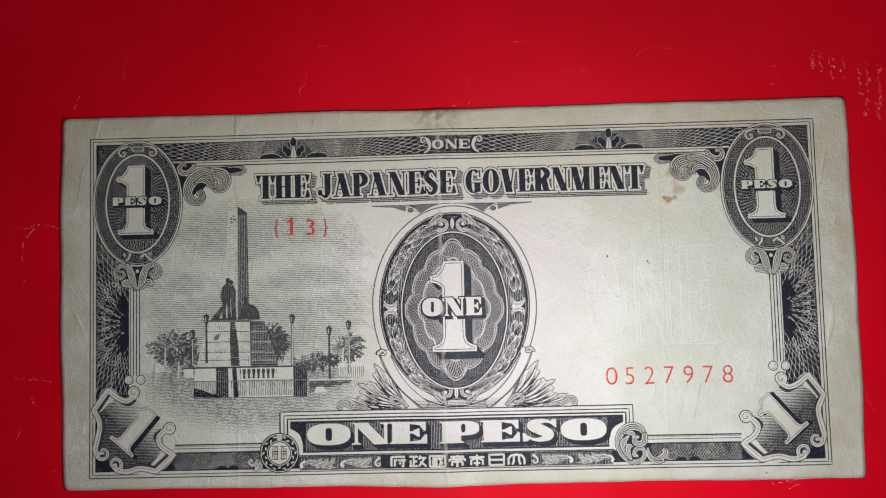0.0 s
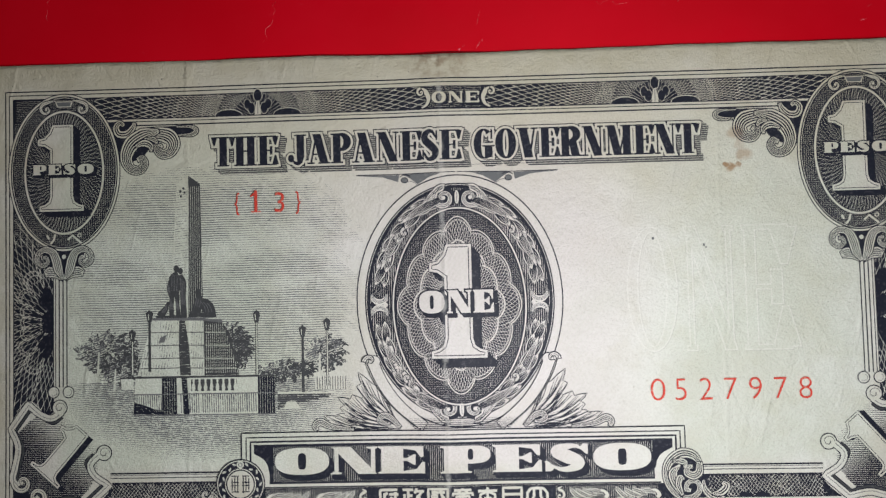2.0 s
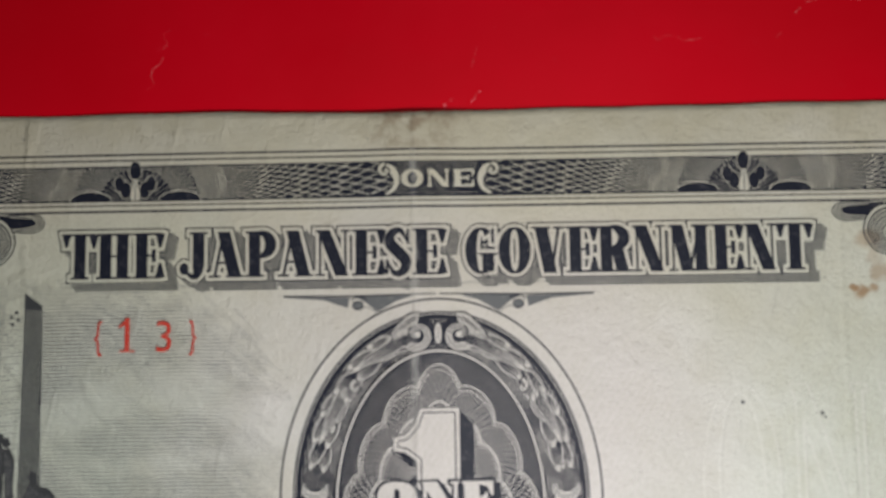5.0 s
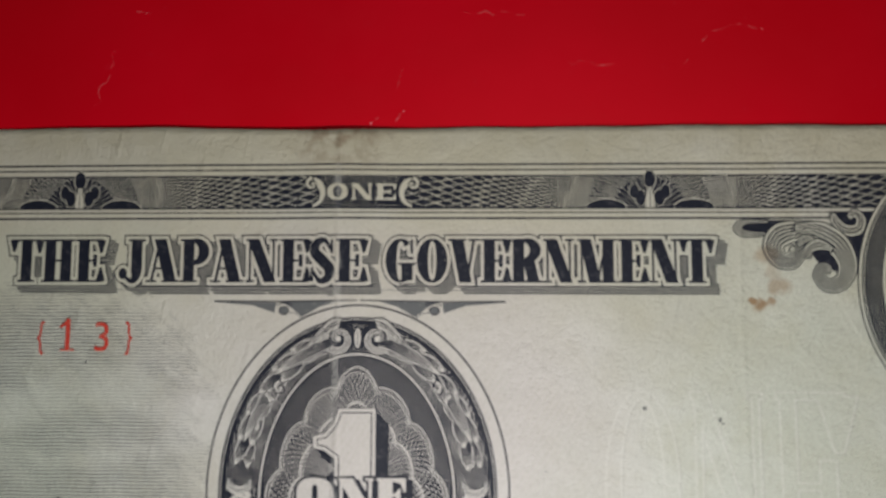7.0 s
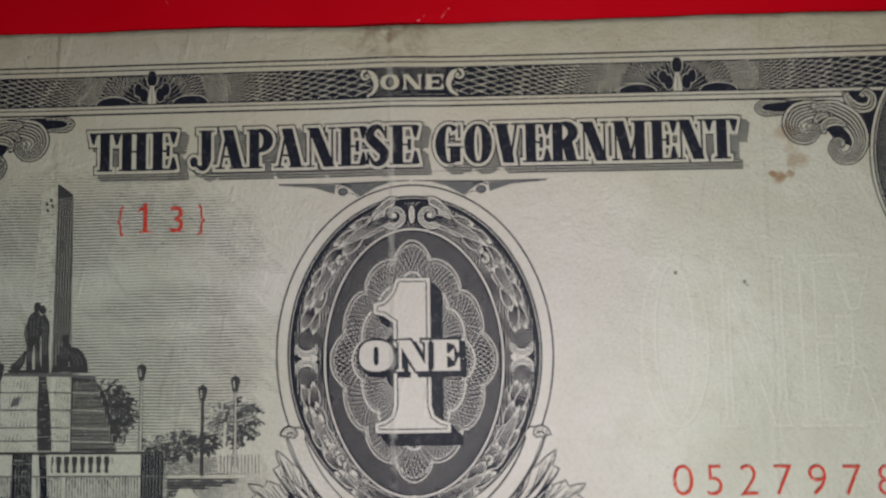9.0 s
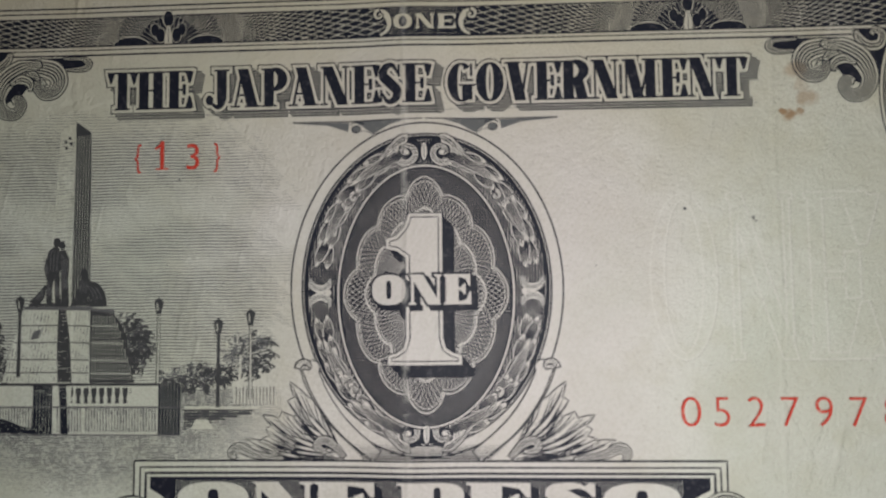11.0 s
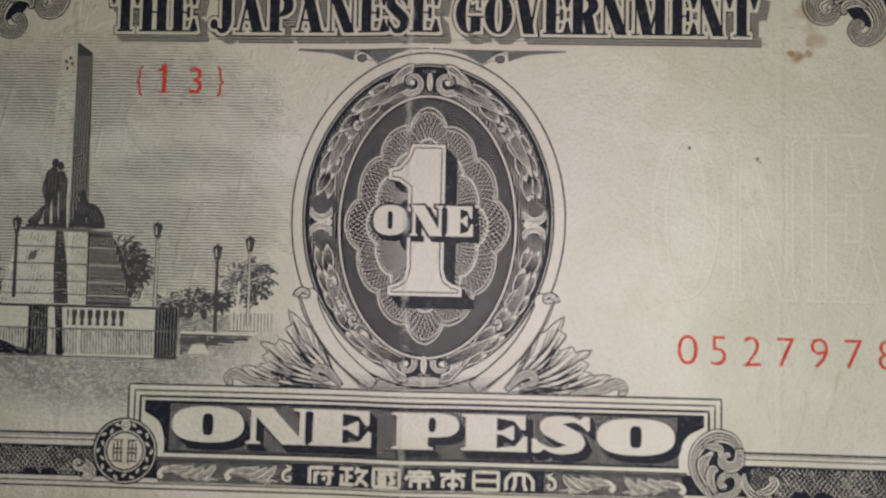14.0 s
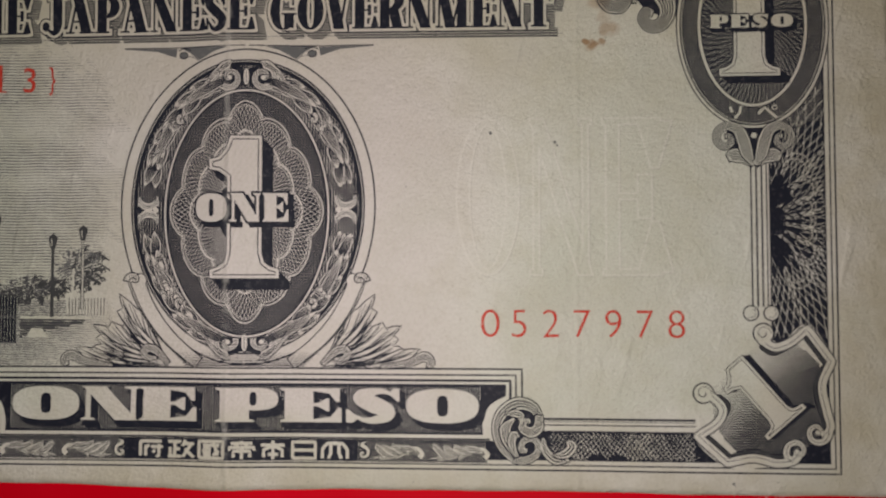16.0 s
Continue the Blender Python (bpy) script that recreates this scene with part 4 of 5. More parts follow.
# corner cartouches with the slanted figure
def cartouche(e):
    def at(p):
        return points(p) * (-e, 1)

    pen = Pen()
    outline = smooth([(-64.6, -17.6), (-67.5, -18.6), (-70.7, -16.4), (-74.0, -20.9), (-72.3, -23.6), (-73.6, -28.2), (-71, -31), (-66.3, -33.6),
                      (-60.7, -33.9), (-56.7, -30.2), (-59.4, -28.4), (-59.2, -25.6), (-60.6, -22.5)], 6, closed=True)
    pen.area(at(rect(-73.3, -33.4, -64, -18))[::-1], INK, 3)
    pen.area(at(outline), PAPER, 4)

    def shade(x, y):
        x = x * -e
        near = ((x + 58.5) + (y + 19.5)) / 1.414
        q = np.hypot((x + 66.3) / 7.4, (y + 25.9) / 7.7)
        return np.where(q < 1.0, np.clip((-near - 3.2) / 9.0, 0, 1), 0)

    x0, x1 = sorted((-e * -73.4, -e * -57.2))
    pen.hatch((x0, -33.3, x1, -17.8), 0.3, lambda x, y: np.clip(shade(x, y) * 0.95, 0, 0.8), INK, 5, step=0.3, most=0.8)
    pen.hatch((x0, -33.3, x1, -17.8), 0.3, lambda x, y: np.clip(shade(x, y) - 0.4, 0, 1) * 0.6, INK, 6, angle=90, step=0.3)
    one = at(np.vstack([smooth([(-65.0, -18.2), (-66.8, -19.2), (-68.8, -18.5), (-70.7, -16.9)], 6),
                        smooth([(-73.6, -20.9), (-72.4, -23.8), (-72.9, -27.0), (-73.3, -29.0), (-72.4, -30.2)], 6)]))
    two = at(np.vstack([smooth([(-58.9, -25.2), (-60.3, -26.8), (-59.6, -28.6), (-57.2, -30.2)], 6),
                        smooth([(-60.8, -33.4), (-64.0, -32.8), (-66.8, -33.4), (-68.8, -33.0), (-69.6, -31.9)], 6)]))
    for p in (one, two):
        inward = np.array((-e * -64.6, -24.6)) - p
        inward = inward / np.hypot(*inward.T)[:, None]
        pen.strip(p + inward * 0.9, 0.5, INK, 7).strip(p + inward * 0.85, 0.32, DUSK, 8)
        pen.strip(p, 1.3, INK, 9).strip(p, 1.0, PAPER, 10)
        pen.strip(p + inward * 0.12, 0.1, GREY, 11)
    for p, c in ((one, (-65.4, -17.5)), (two, (-58.0, -24.9))):
        c = at([c])[0]
        pen.area(ellipse(*c, 1.33, 1.33, n=26)[:-1], INK, 9)
        pen.area(ellipse(*c, 1.16, 1.16, n=26)[:-1], PAPER, 11)
        pen.strip([c + (0.95 - 0.7 * k / 30) * np.array((math.cos(k / 4.6), math.sin(k / 4.6))) for k in range(31)], np.linspace(0.06, 0.13, 31), INK, 12)
    frame_part = pen.build("cartouche", note, "white scrolled shield on black with a slanted figure")
    for c, start in (((-71.7, -29.6), 170), ((-69.2, -31.9), 290)):
        pen = Pen()
        c = at([c])[0]
        curl(pen, c[0], c[1], 1.3, start if e < 0 else 180 - start, 1.2, 1 if e < 0 else -1, 0.8, 10, lines=1)
        pen.build("curl", frame_part)
    numeral_one(e * 68.0, -28.5, 9.6, -41 if e < 0 else 41, 2.7, (0.75, -0.6) if e < 0 else (0.9, 0.15), 14, frame_part, foot=0.31, edge=0.2)


# scrolls that join the ovals to the top border
def corner_scroll(e):
    def at(p):
        return points(p) * (-e, 1)

    pen = Pen()
    pen.area(at([(-57.2, 29.3), (-53.2, 29.3), (-53.2, 27.8), (-50.6, 28.4), (-43.2, 28.5), (-42.5, 27.6), (-43.4, 27.0), (-46.4, 26.6), (-48.0, 26.2),
                 (-50.0, 25.2), (-51.2, 23.6), (-53.6, 22.4), (-55.6, 22.6)]), INK, 2)
    scroll = pen.build("corner_scroll", note, "black and white acanthus scroll")
    for layer, spine, widths, lines in (
            (3, [(-45.8, 28.3), (-43.4, 28.25), (-42.5, 27.6), (-43.3, 26.95), (-45.8, 26.9)], (0.15, 0.4, 0.75, 0.6, 0.15), 2),
            (6, [(-52.8, 29.1), (-53.2, 28.2), (-54.2, 27.3), (-55.5, 27.4), (-55.9, 28.5), (-55.2, 29.2), (-54.6, 28.7)], (0.5, 0.9, 1.15, 1.1, 0.9, 0.7, 0.5), 3),
            (9, [(-52.0, 26.2), (-49.6, 27.2), (-47.2, 26.8), (-46.3, 25.5), (-46.9, 24.1), (-48.2, 23.8), (-49.0, 24.7), (-48.2, 25.3)], (0.6, 2.0, 2.5, 2.1, 1.7, 1.4, 1.1, 0.6), 7),
            (12, [(-48.7, 27.7), (-51.2, 27.0), (-53.3, 25.6), (-54.2, 23.4), (-53.5, 21.6), (-52.0, 21.2), (-51.1, 22.2), (-51.5, 23.2), (-52.3, 22.9)],
             (0.5, 2.5, 2.5, 1.9, 1.5, 1.3, 1.1, 0.9, 0.7), 7),
            (15, [(-52.6, 25.2), (-51.2, 25.7), (-50.1, 25.2), (-50.0, 24.3)], (0.4, 1.1, 0.9, 0.3), 3),
            (15, [(-50.6, 26.4), (-49.6, 26.3), (-49.0, 25.6)], (0.3, 0.8, 0.3), 2)):
        plume(Pen(), at(spine), widths, layer, max(2, lines - 2), (0.55, 0.72), 0.1, 0.17).build("curl", scroll)


# middle medallion, on an axis a little off the sheet's middle
Pen.axis = 0.36
mid = Pen()
mid.area(ellipse(0, -1.4, 16.75, 20.4)[:-1], INK, 1)
mid.area(ellipse(0, -1.4, 16.55, 20.2)[:-1], PAPER, 2)
mid.strip(ellipse(0, -1.4, 15.25, 18.9), 0.22, INK, 3)
mid.strip(ellipse(0, -1.4, 14.8, 18.45), 0.5, INK, 3)


def ring_tone(x, y):
    q, p = np.hypot(x / 14.8, (y + 1.4) / 18.4), np.hypot(x / 10.8, (y + 2.3) / 15.9)
    return np.where((q < 1) & (p > 1), 0.80 + 0.16 * sines(x, y), 0)


mid.hatch((-15, -20, 15, 18), 0.34, ring_tone, INK, 3, angle=90)
mid.area(ellipse(0, -2.3, 11.0, 16.1)[:-1], INK, 24)
mid.strip(ellipse(0, -2.3, 10.72, 15.82), 0.24, PAPER, 25)
mid.hatch((-11, -19, 11, 14), 0.36, lambda x, y: np.where(np.hypot(x / 10.4, (y + 2.3) / 15.5) < 1, 0.054, 0), PAPER, 25, step=0.2)
mid.hatch((-11, -19, 11, 14), 0.36, lambda x, y: np.where(np.hypot(x / 10.4, (y + 2.3) / 15.5) < 1, 0.054, 0), PAPER, 25, angle=90, step=0.2)
medallion = mid.build("medallion", note, "black oval medallion in a leaf wreath")

rose = Pen()
a = np.linspace(0, math.tau, 480)
off = np.abs((np.degrees(a) + 45) % 90 - 45)
lobe = 0.805 + 0.095 * np.abs(np.cos(6 * a)) ** 0.6 + 0.10 * np.exp(-((off / 17) ** 2))


def rosette_line(f):
    return np.stack([10.0 * lobe * f * np.cos(a), -2.15 + 14.25 * lobe * f * np.sin(a)], 1)


rose.area(rosette_line(1.0)[:-1:3], INK, 26)
rosette = rose.build("rosette", medallion, "white engine-turned rosette")
for f, wide in ((1.0, 0.17), (0.735, 0.17)):
    Pen().strip(rosette_line(f), wide, PAPER, 28).strip(rosette_line(f - 0.04), 0.06, PAPER, 28).build("rosette_edge", rosette)
for name, count, base, swing, turns in (("outer_chain", 8, 0.85, 0.125, 15), ("inner_chain", 8, 0.56, 0.165, 13)):
    rose = Pen()
    for k in range(count):
        rose.strip(rosette_line(base + swing * np.sin(turns * a + k * math.tau / count)), 0.064, PAPER, 27)
    rose.build(name, rosette, "", "stuff")
numeral_one(-0.12, -10.55, 18.05, 0, 4.15, (1.45, -1.5), 30, medallion, foot=0.24, edge=0.28)
word("ONE", -6.5, 5.55, -3.45, 0.22, [(0.3, (0.5, -0.45), INK, 35), (0.26, (0, 0), INK, 36), (0.0, (0, 0), PAPER, 37)], medallion, 0.40, 0.13, 0.09,
     gap=0.10, wide={"O": 1.22, "N": 1.16, "E": 0.98}, fat=INK)


def wreath_at(deg, f=0.5):
    c, s = math.cos(radians(deg)), math.sin(radians(deg))
    return (11.15 + 3.55 * f) * c, -2.25 + 0.85 * f + (15.9 + 2.5 * f) * s


for e in (-1, 1):
    for up in (1, -1):
        for deg, end, layer in ((46, 11, 3.0), (79, 38, 13.0)):
            p = [np.array(wreath_at((deg + (end - deg) * q) * up, 0.5)) * (e, 1) for q in (0, 0.3, 0.65, 1.0)]
            frond(Pen(), p, 1.6, 1.6, 4, layer, 4, 0.8, 20.0).build("leaf_spray", medallion)
        x, y = wreath_at(45 * up, 0.3)
        curl(Pen(), e * x, y, 0.55, 90 * up, 0.9, -e * up, 0.45, 22, lines=1).build("curl", medallion)
    pen = Pen()
    pen.area(ellipse(e * 12.95, -1.9, 1.5, 1.2, n=24)[:-1], INK, 22)
    for d in (-1, 1):
        p = ellipse(e * 12.95, -1.9 + d * 1.55, 1.2, 1.1, 170 if d > 0 else -10, 370 if d > 0 else 190, 18)
        pen.strip(p, 0.15 + 0.85 * np.sin(np.linspace(0.1, 3.04, 18)), PAPER, 23)
        for r in (0.85, 1.0, 1.15):
            pen.strip((p - (e * 12.95, -1.9 + d * 1.55)) * r + (e * 12.95, -1.9 + d * 1.55), 0.08, GREY, 24)
    pen.area(ellipse(e * 12.95 - e * 1.0, -1.9, 0.38, 0.38, n=14)[:-1], PAPER, 24)
    pen.build("knot", medallion)
for y, up in ((15.3, 1), (-18.9, -1)):
    for e in (-1, 1):
        pen = Pen()
        pen.area(ellipse(e * 2.1, y, 2.1, 1.6, n=24)[:-1], INK, 20)
        curl(pen, e * 2.15, y - up * 0.1, 1.6, 90 * up, 1.4, -e * up, 1.0, 21, [(e * 5.4, y - up * 1.6), (e * 4.2, y + up * 0.4)], lines=2)
        pen.build("curl", medallion)
    pen = Pen()
    pen.area(ellipse(0, y, 0.5, 1.3, n=20)[:-1], INK, 24).area(ellipse(0, y, 0.36, 1.1, n=20)[:-1], PAPER, 25)
    pen.strip([(0, y - 0.8), (0, y + 0.8)], 0.1, GREY, 26)
    pen.build("bud", medallion)
# flourish above the medallion
for e in (-1, 1):
    pen = Pen()
    pen.strip([(e * 16.4, 19.25), (e * 12, 19.05), (e * 9.4, 18.6)], [0.05, 0.35, 1.15], GREY, 3)
    pen.strip([(e * 16.4, 19.35), (e * 9.6, 19.3), (e * 0.2, 19.45)], 0.13, INK, 4)
    pen.area(points([(e * 8.9, 19.3), (e * 7.6, 18.6), (e * 6.3, 17.6), (e * 4.3, 18.75), (e * 2.4, 19.3)])[:: e], GREY, 3)
    pen.strip(smooth([(e * 6.2, 17.3), (e * 6.9, 17.9), (e * 7.7, 18.1), (e * 8.3, 17.9)], 6), [0.1] * 18 + [0.45], GREY, 4)
    pen.area(ellipse(e * 8.45, 18.3, 0.62, 0.5, n=20)[:-1], INK, 5).area(ellipse(e * 8.45, 18.32, 0.5, 0.38, n=20)[:-1], GREY, 6)
    pen.strip(ellipse(e * 8.3, 18.65, 0.95, 0.5, 20 if e > 0 else 160, 150 if e > 0 else 30, 14), 0.14, INK, 6)
    pen.build("flourish", note, "fine black flourish")
    # acanthus at the foot
    pen = Pen()
    fan_leaves = []
    for root, tips, layer, lines in (
            ((11.0, -22.2), [(17.4, -19.6), (19.8, -19.3), (22.4, -19.6), (22.9, -21.0), (20.5, -22.0)], 3, 5),
            ((10.2, -21.9), [(14.6, -17.2), (17.7, -16.3), (20.1, -16.7), (19.7, -18.4), (20.2, -19.5), (17.0, -21.2)], 7, 5),
            ((10.4, -21.3), [(13.0, -15.0), (16.7, -12.7), (17.0, -15.0), (16.2, -17.0), (14.2, -19.4)], 11, 5)):
        fan_leaves.append(palmate(Pen(), np.array(root) * (e, 1), points(tips) * (e, 1), layer, lines, e))
    fan_leaves.append(plume(Pen(), points([(17.5, -21.9), (21.0, -21.4), (22.9, -20.6), (23.8, -21.2), (23.5, -21.9)]) * (e, 1), (0.3, 0.8, 1.1, 0.9, 0.5), 12, 3, (0.5, 0.5)))
    fan_leaves.append(plume(Pen(), points([(10.0, -21.6), (11.6, -20.0), (12.8, -19.7), (13.3, -20.4), (12.6, -20.9), (11.6, -20.9)]) * (e, 1), (0.5, 0.9, 0.9, 0.8, 0.6, 0.3), 32, 3, (0.5, 0.5)))
    strap = smooth(points([(14.3, -11.0), (13.0, -14.0), (11.1, -16.9), (8.8, -19.3), (6.0, -21.5)]) * (e, 1), 8)
    pen.strip(strap, np.linspace(1.75, 1.5, len(strap)), INK, 33, grow=0.14).strip(strap, np.linspace(1.75, 1.5, len(strap)), PAPER, 34)
    pen.strip(smooth(points([(15.2, -9.6), (14.1, -12.6), (12.4, -15.4), (10.2, -18.0), (7.0, -20.7)]) * (e, 1), 8) + (0.55 * e, -0.75), np.linspace(0.1, 0.3, 33), DUSK, 36)
    pen.hatch((min(0, e * 10.5), -22.0, max(0, e * 10.5), -19.8), 0.3,
              lambda x, y: np.where((np.hypot(x / 15.4, (y + 1.4) / 19.05) > 1) & (np.abs(x) < 9.8 + 1.15 * (y + 20)), np.clip((-19.8 - y) / 2.2, 0, 1) * 0.55, 0), INK, 36, step=0.15)
    pen.area(ellipse(e * 13.95, -11.0, 0.98, 0.98, n=24)[:-1], INK, 33).area(ellipse(e * 13.95, -11.0, 0.86, 0.86, n=24)[:-1], PAPER, 34)
    curl(pen, e * 14.7, -11.0, 0.9, 0 if e > 0 else 180, 0.6, e, 0.6, 35, lines=1)
    acanthus = pen.build("acanthus", note, "engraved acanthus leaf fan")
    for blade in fan_leaves:
        blade.build("leaf", acanthus)

# value panel
Pen.axis = 0.0
panel = Pen()
panel.area(points([(-35.4, -22.1), (-35.4, -31), (35.6, -31), (35.6, -22.1)]), PAPER, 33)
for inset, w in ((0.0, 0.2), (0.75, 0.2), (1.45, 0.3)):
    panel.strip([(-35.4 + inset, -29), (-35.4 + inset, -22.1 - inset), (35.6 - inset, -22.1 - inset), (35.6 - inset, -29)], w, INK, 34)
plate = np.vstack([(-33.4, -24.0), (33.6, -24.0), smooth([(33.6, -25.4), (31.6, -26.6), (30.7, -28.6), (30.7, -30.3)], 5),
                   smooth([(-30.9, -30.3), (-30.9, -28.6), (-31.6, -26.6), (-33.4, -25.4)], 5)])
panel.area(plate, INK, 34)
panel.hatch((-33, -30.1, 33.4, -24.1), 0.32, lambda x, y: np.where(np.abs(x) < 30.4, 0.17, 0), PAPER, 35, angle=90)
panel.strip([(-31.8, -30.85), (31.6, -30.85)], 0.22, INK, 34)
panel.area(rect(-31.5, -33.75, 31.2, -31.1), INK, 34)
panel.hatch((-31.5, -33.7, 31.2, -31.1), 0.3, lambda x, y: np.where(np.abs(x) > 15, 0.16, 0.0), PAPER, 35, angle=90)
panel = panel.build("value_panel", note, "black panel with fat white capitals")
fat = [(0.12, (0.25, -0.3), INK, 36), (0.12, (0.5, -0.6), INK, 36), (0.12, (0.7, -0.85), INK, 36), (0.0, (0, 0), PAPER, 37)]
word("ONE", -30.0, -5.75, -28.9, -24.6, fat, panel, 0.78, 0.09, 0.10, gap=0.05, wide=FAT, fat=INK)
word("PESO", -3.25, 30.2, -28.9, -24.6, fat, panel, 0.78, 0.09, 0.10, gap=0.05, wide=FAT, fat=INK)

# seven seal characters
SEAL = {
    "fu": [[(5, 10), (5, 9)], [(1, 9), (9, 9)], [(1, 9), (1, 1)], [(3, 7), (3, 1)], [(4.4, 7), (3, 5.4)], [(5, 6), (9.5, 6)], [(8, 7.6), (8, 1), (6.8, 1)], [(5.6, 4), (6.6, 3)]],
    "zheng": [[(0, 9), (5, 9)], [(2.6, 9), (2.6, 1)], [(2.6, 5), (4.6, 5)], [(0.8, 6), (0.8, 1)], [(0, 1), (5, 1)], [(6.6, 10), (5.6, 6.6)], [(6, 8), (10, 8)], [(9, 8), (5.6, 0.6)], [(6.4, 5), (10, 0.6)]],
    "guo": [[(0.5, 0.5), (0.5, 9.5), (9.5, 9.5), (9.5, 0.5), (0.5, 0.5)], [(2, 7.4), (8.2, 7.4)], [(2.2, 5.6), (4.6, 5.6), (4.6, 3.8), (2.2, 3.8), (2.2, 5.6)], [(2, 2.2), (5, 2.2)], [(6, 8.6), (7.6, 2)], [(8, 4.6), (5.8, 2)]],
    "di": [[(5, 10), (5, 8.6)], [(1, 8.6), (9, 8.6)], [(3, 8.4), (3.6, 6.6)], [(7, 8.4), (6.4, 6.6)], [(0.5, 4.6), (0.5, 6.4), (9.5, 6.4), (9.5, 4.6)], [(2, 1), (2, 4.4), (8, 4.4), (8, 1)], [(5, 6), (5, 0)]],
    "ben": [[(0.6, 7.6), (9.4, 7.6)], [(5, 10), (5, 0)], [(5, 7.4), (1.6, 5), (1.6, 1)], [(5, 7.4), (8.4, 5), (8.4, 1)], [(3.2, 2.6), (6.8, 2.6)]],
    "ri": [[(0.8, 0.6), (0.8, 9.4), (9.2, 9.4), (9.2, 0.6), (0.8, 0.6)], [(0.8, 5), (9.2, 5)]],
    "da": [[(2, 8.8), (8, 8.8)], [(5, 10), (5, 8.8)], [(3.5, 8.8), (3.5, 3.6), (2.6, 0.6)], [(6.5, 8.8), (6.5, 3.6), (7.4, 0.6)], [(0.4, 0.6), (0.4, 5.6), (2, 8.6)], [(9.6, 0.6), (9.6, 5.6), (8, 8.6)]],
}
for n, strokes in enumerate(SEAL.values()):
    pen = Pen()
    for p in strokes:
        pen.strip(points(p) * (0.345, 0.232) + (-13.4 + 3.95 * n, -33.58), 0.42, PAPER, 36)
    pen.build("character", panel)
for e in (-1, 1):
    for x0, x1 in ((16.9, 23.4), (24.2, 31.6)):
        pen = Pen()
        p = smooth([(e * x0, -33.3), (e * (x0 + 2.5), -32.9), (e * (x1 - 2.2), -32.3), (e * (x1 - 1.0), -32.1), (e * (x1 - 0.3), -32.7), (e * (x1 - 0.7), -33.2)], 6)
        pen.strip(p, np.interp(np.linspace(0, 1, len(p)), (0, 0.4, 0.8, 1), (0.1, 0.5, 0.5, 0.7)), PAPER, 36)
        for k in range(4):
            x = x0 + 0.2 + (x1 - x0 - 3.4) * k / 3
            low, high = -33.1 + 0.22 * k, -31.45 - 0.1 * (k % 2)
            plume(pen, points([(x + 2.3, low - 0.1), (x + 1.2, low + 0.35), (x + 0.4, high - 0.5), (x + 0.1, high)]) * (e, 1), (0.25, 0.85, 0.75, 0.1), 37, 2, (0.6, 0.4), 0.0, 0.05)
            if k < 3:
                plume(pen, points([(x + 2.0, low), (x + 1.2, low - 0.2), (x + 0.6, -33.5)]) * (e, 1), (0.2, 0.5, 0.1), 37, 1, (0.6, 0.4), 0.0, 0.05)
        pen.build("leaf_ornament", panel)
    pen = Pen()
    curl(pen, e * 15.6, -32.7, 0.75, 90, 0.9, -e, 0.45, 36, [(e * 16.0, -31.3), (e * 15.4, -31.6)], lines=0)
    pen.build("curl", panel)

# round seal at one end of the panel, scrolled leaf at the other
sx, sy = -35.6, -30.2
pen = Pen()
pen.area(ellipse(sx, sy, 4.0, 4.0, n=48)[:-1], INK, 36).area(ellipse(sx, sy, 3.8, 3.8, n=48)[:-1], PAPER, 37).area(ellipse(sx, sy, 3.65, 3.65, n=48)[:-1], INK, 38)
pen.area(ellipse(sx, sy, 2.5, 2.5, n=40)[:-1], PAPER, 39).area(ellipse(sx, sy, 2.35, 2.35, n=40)[:-1], INK, 40).area(ellipse(sx, sy, 2.15, 2.15, n=40)[:-1], PAPER, 41)
seal = pen.build("seal", note, "small round black seal with a beaded ring")
for k in range(20):
    a = math.tau * k / 20 + math.pi / 2
    pen = Pen()
    if k == 0:
        pen.area(ellipse(sx, sy + 3.1, 0.6, 0.6, n=18)[:-1], PAPER, 41).strip(ellipse(sx, sy + 3.1, 0.3, 0.3, n=14), 0.12, GREY, 42)
    else:
        q = 3.06 + (0.2 if k % 2 else -0.2)
        p = turned(ellipse(0, 0, 0.36, 0.17, n=16)[:-1], math.degrees(a) + (60 if k % 2 else 120), (sx + q * math.cos(a), sy + q * math.sin(a)))
        pen.area(p, PAPER, 41).strip(p[:9], 0.08, GREY, 42)
    pen.build("wreath_bead", seal)
pen = Pen()
for k in range(-3, 4):
    if k:
        pen.strip([(sx + k * 0.45, sy - 1.6 + 0.3 * abs(k) * 0.7), (sx + k * 0.45, sy + 1.6 - 0.3 * abs(k) * 0.7)], 0.17, INK, 42)
for y in (1.3, 0.3, -0.2, -1.2):
    pen.strip([(sx - 1.5, sy + y), (sx - 0.25, sy + y)], 0.17, INK, 42).strip([(sx + 0.25, sy + y), (sx + 1.5, sy + y)], 0.17, INK, 42)
pen.build("seal_mark", seal)
pen = Pen()
ox, oy = 35.4, -29.8
pen.area(ellipse(35.1, -29.9, 3.2, 3.7, n=40)[:-1], INK, 36)
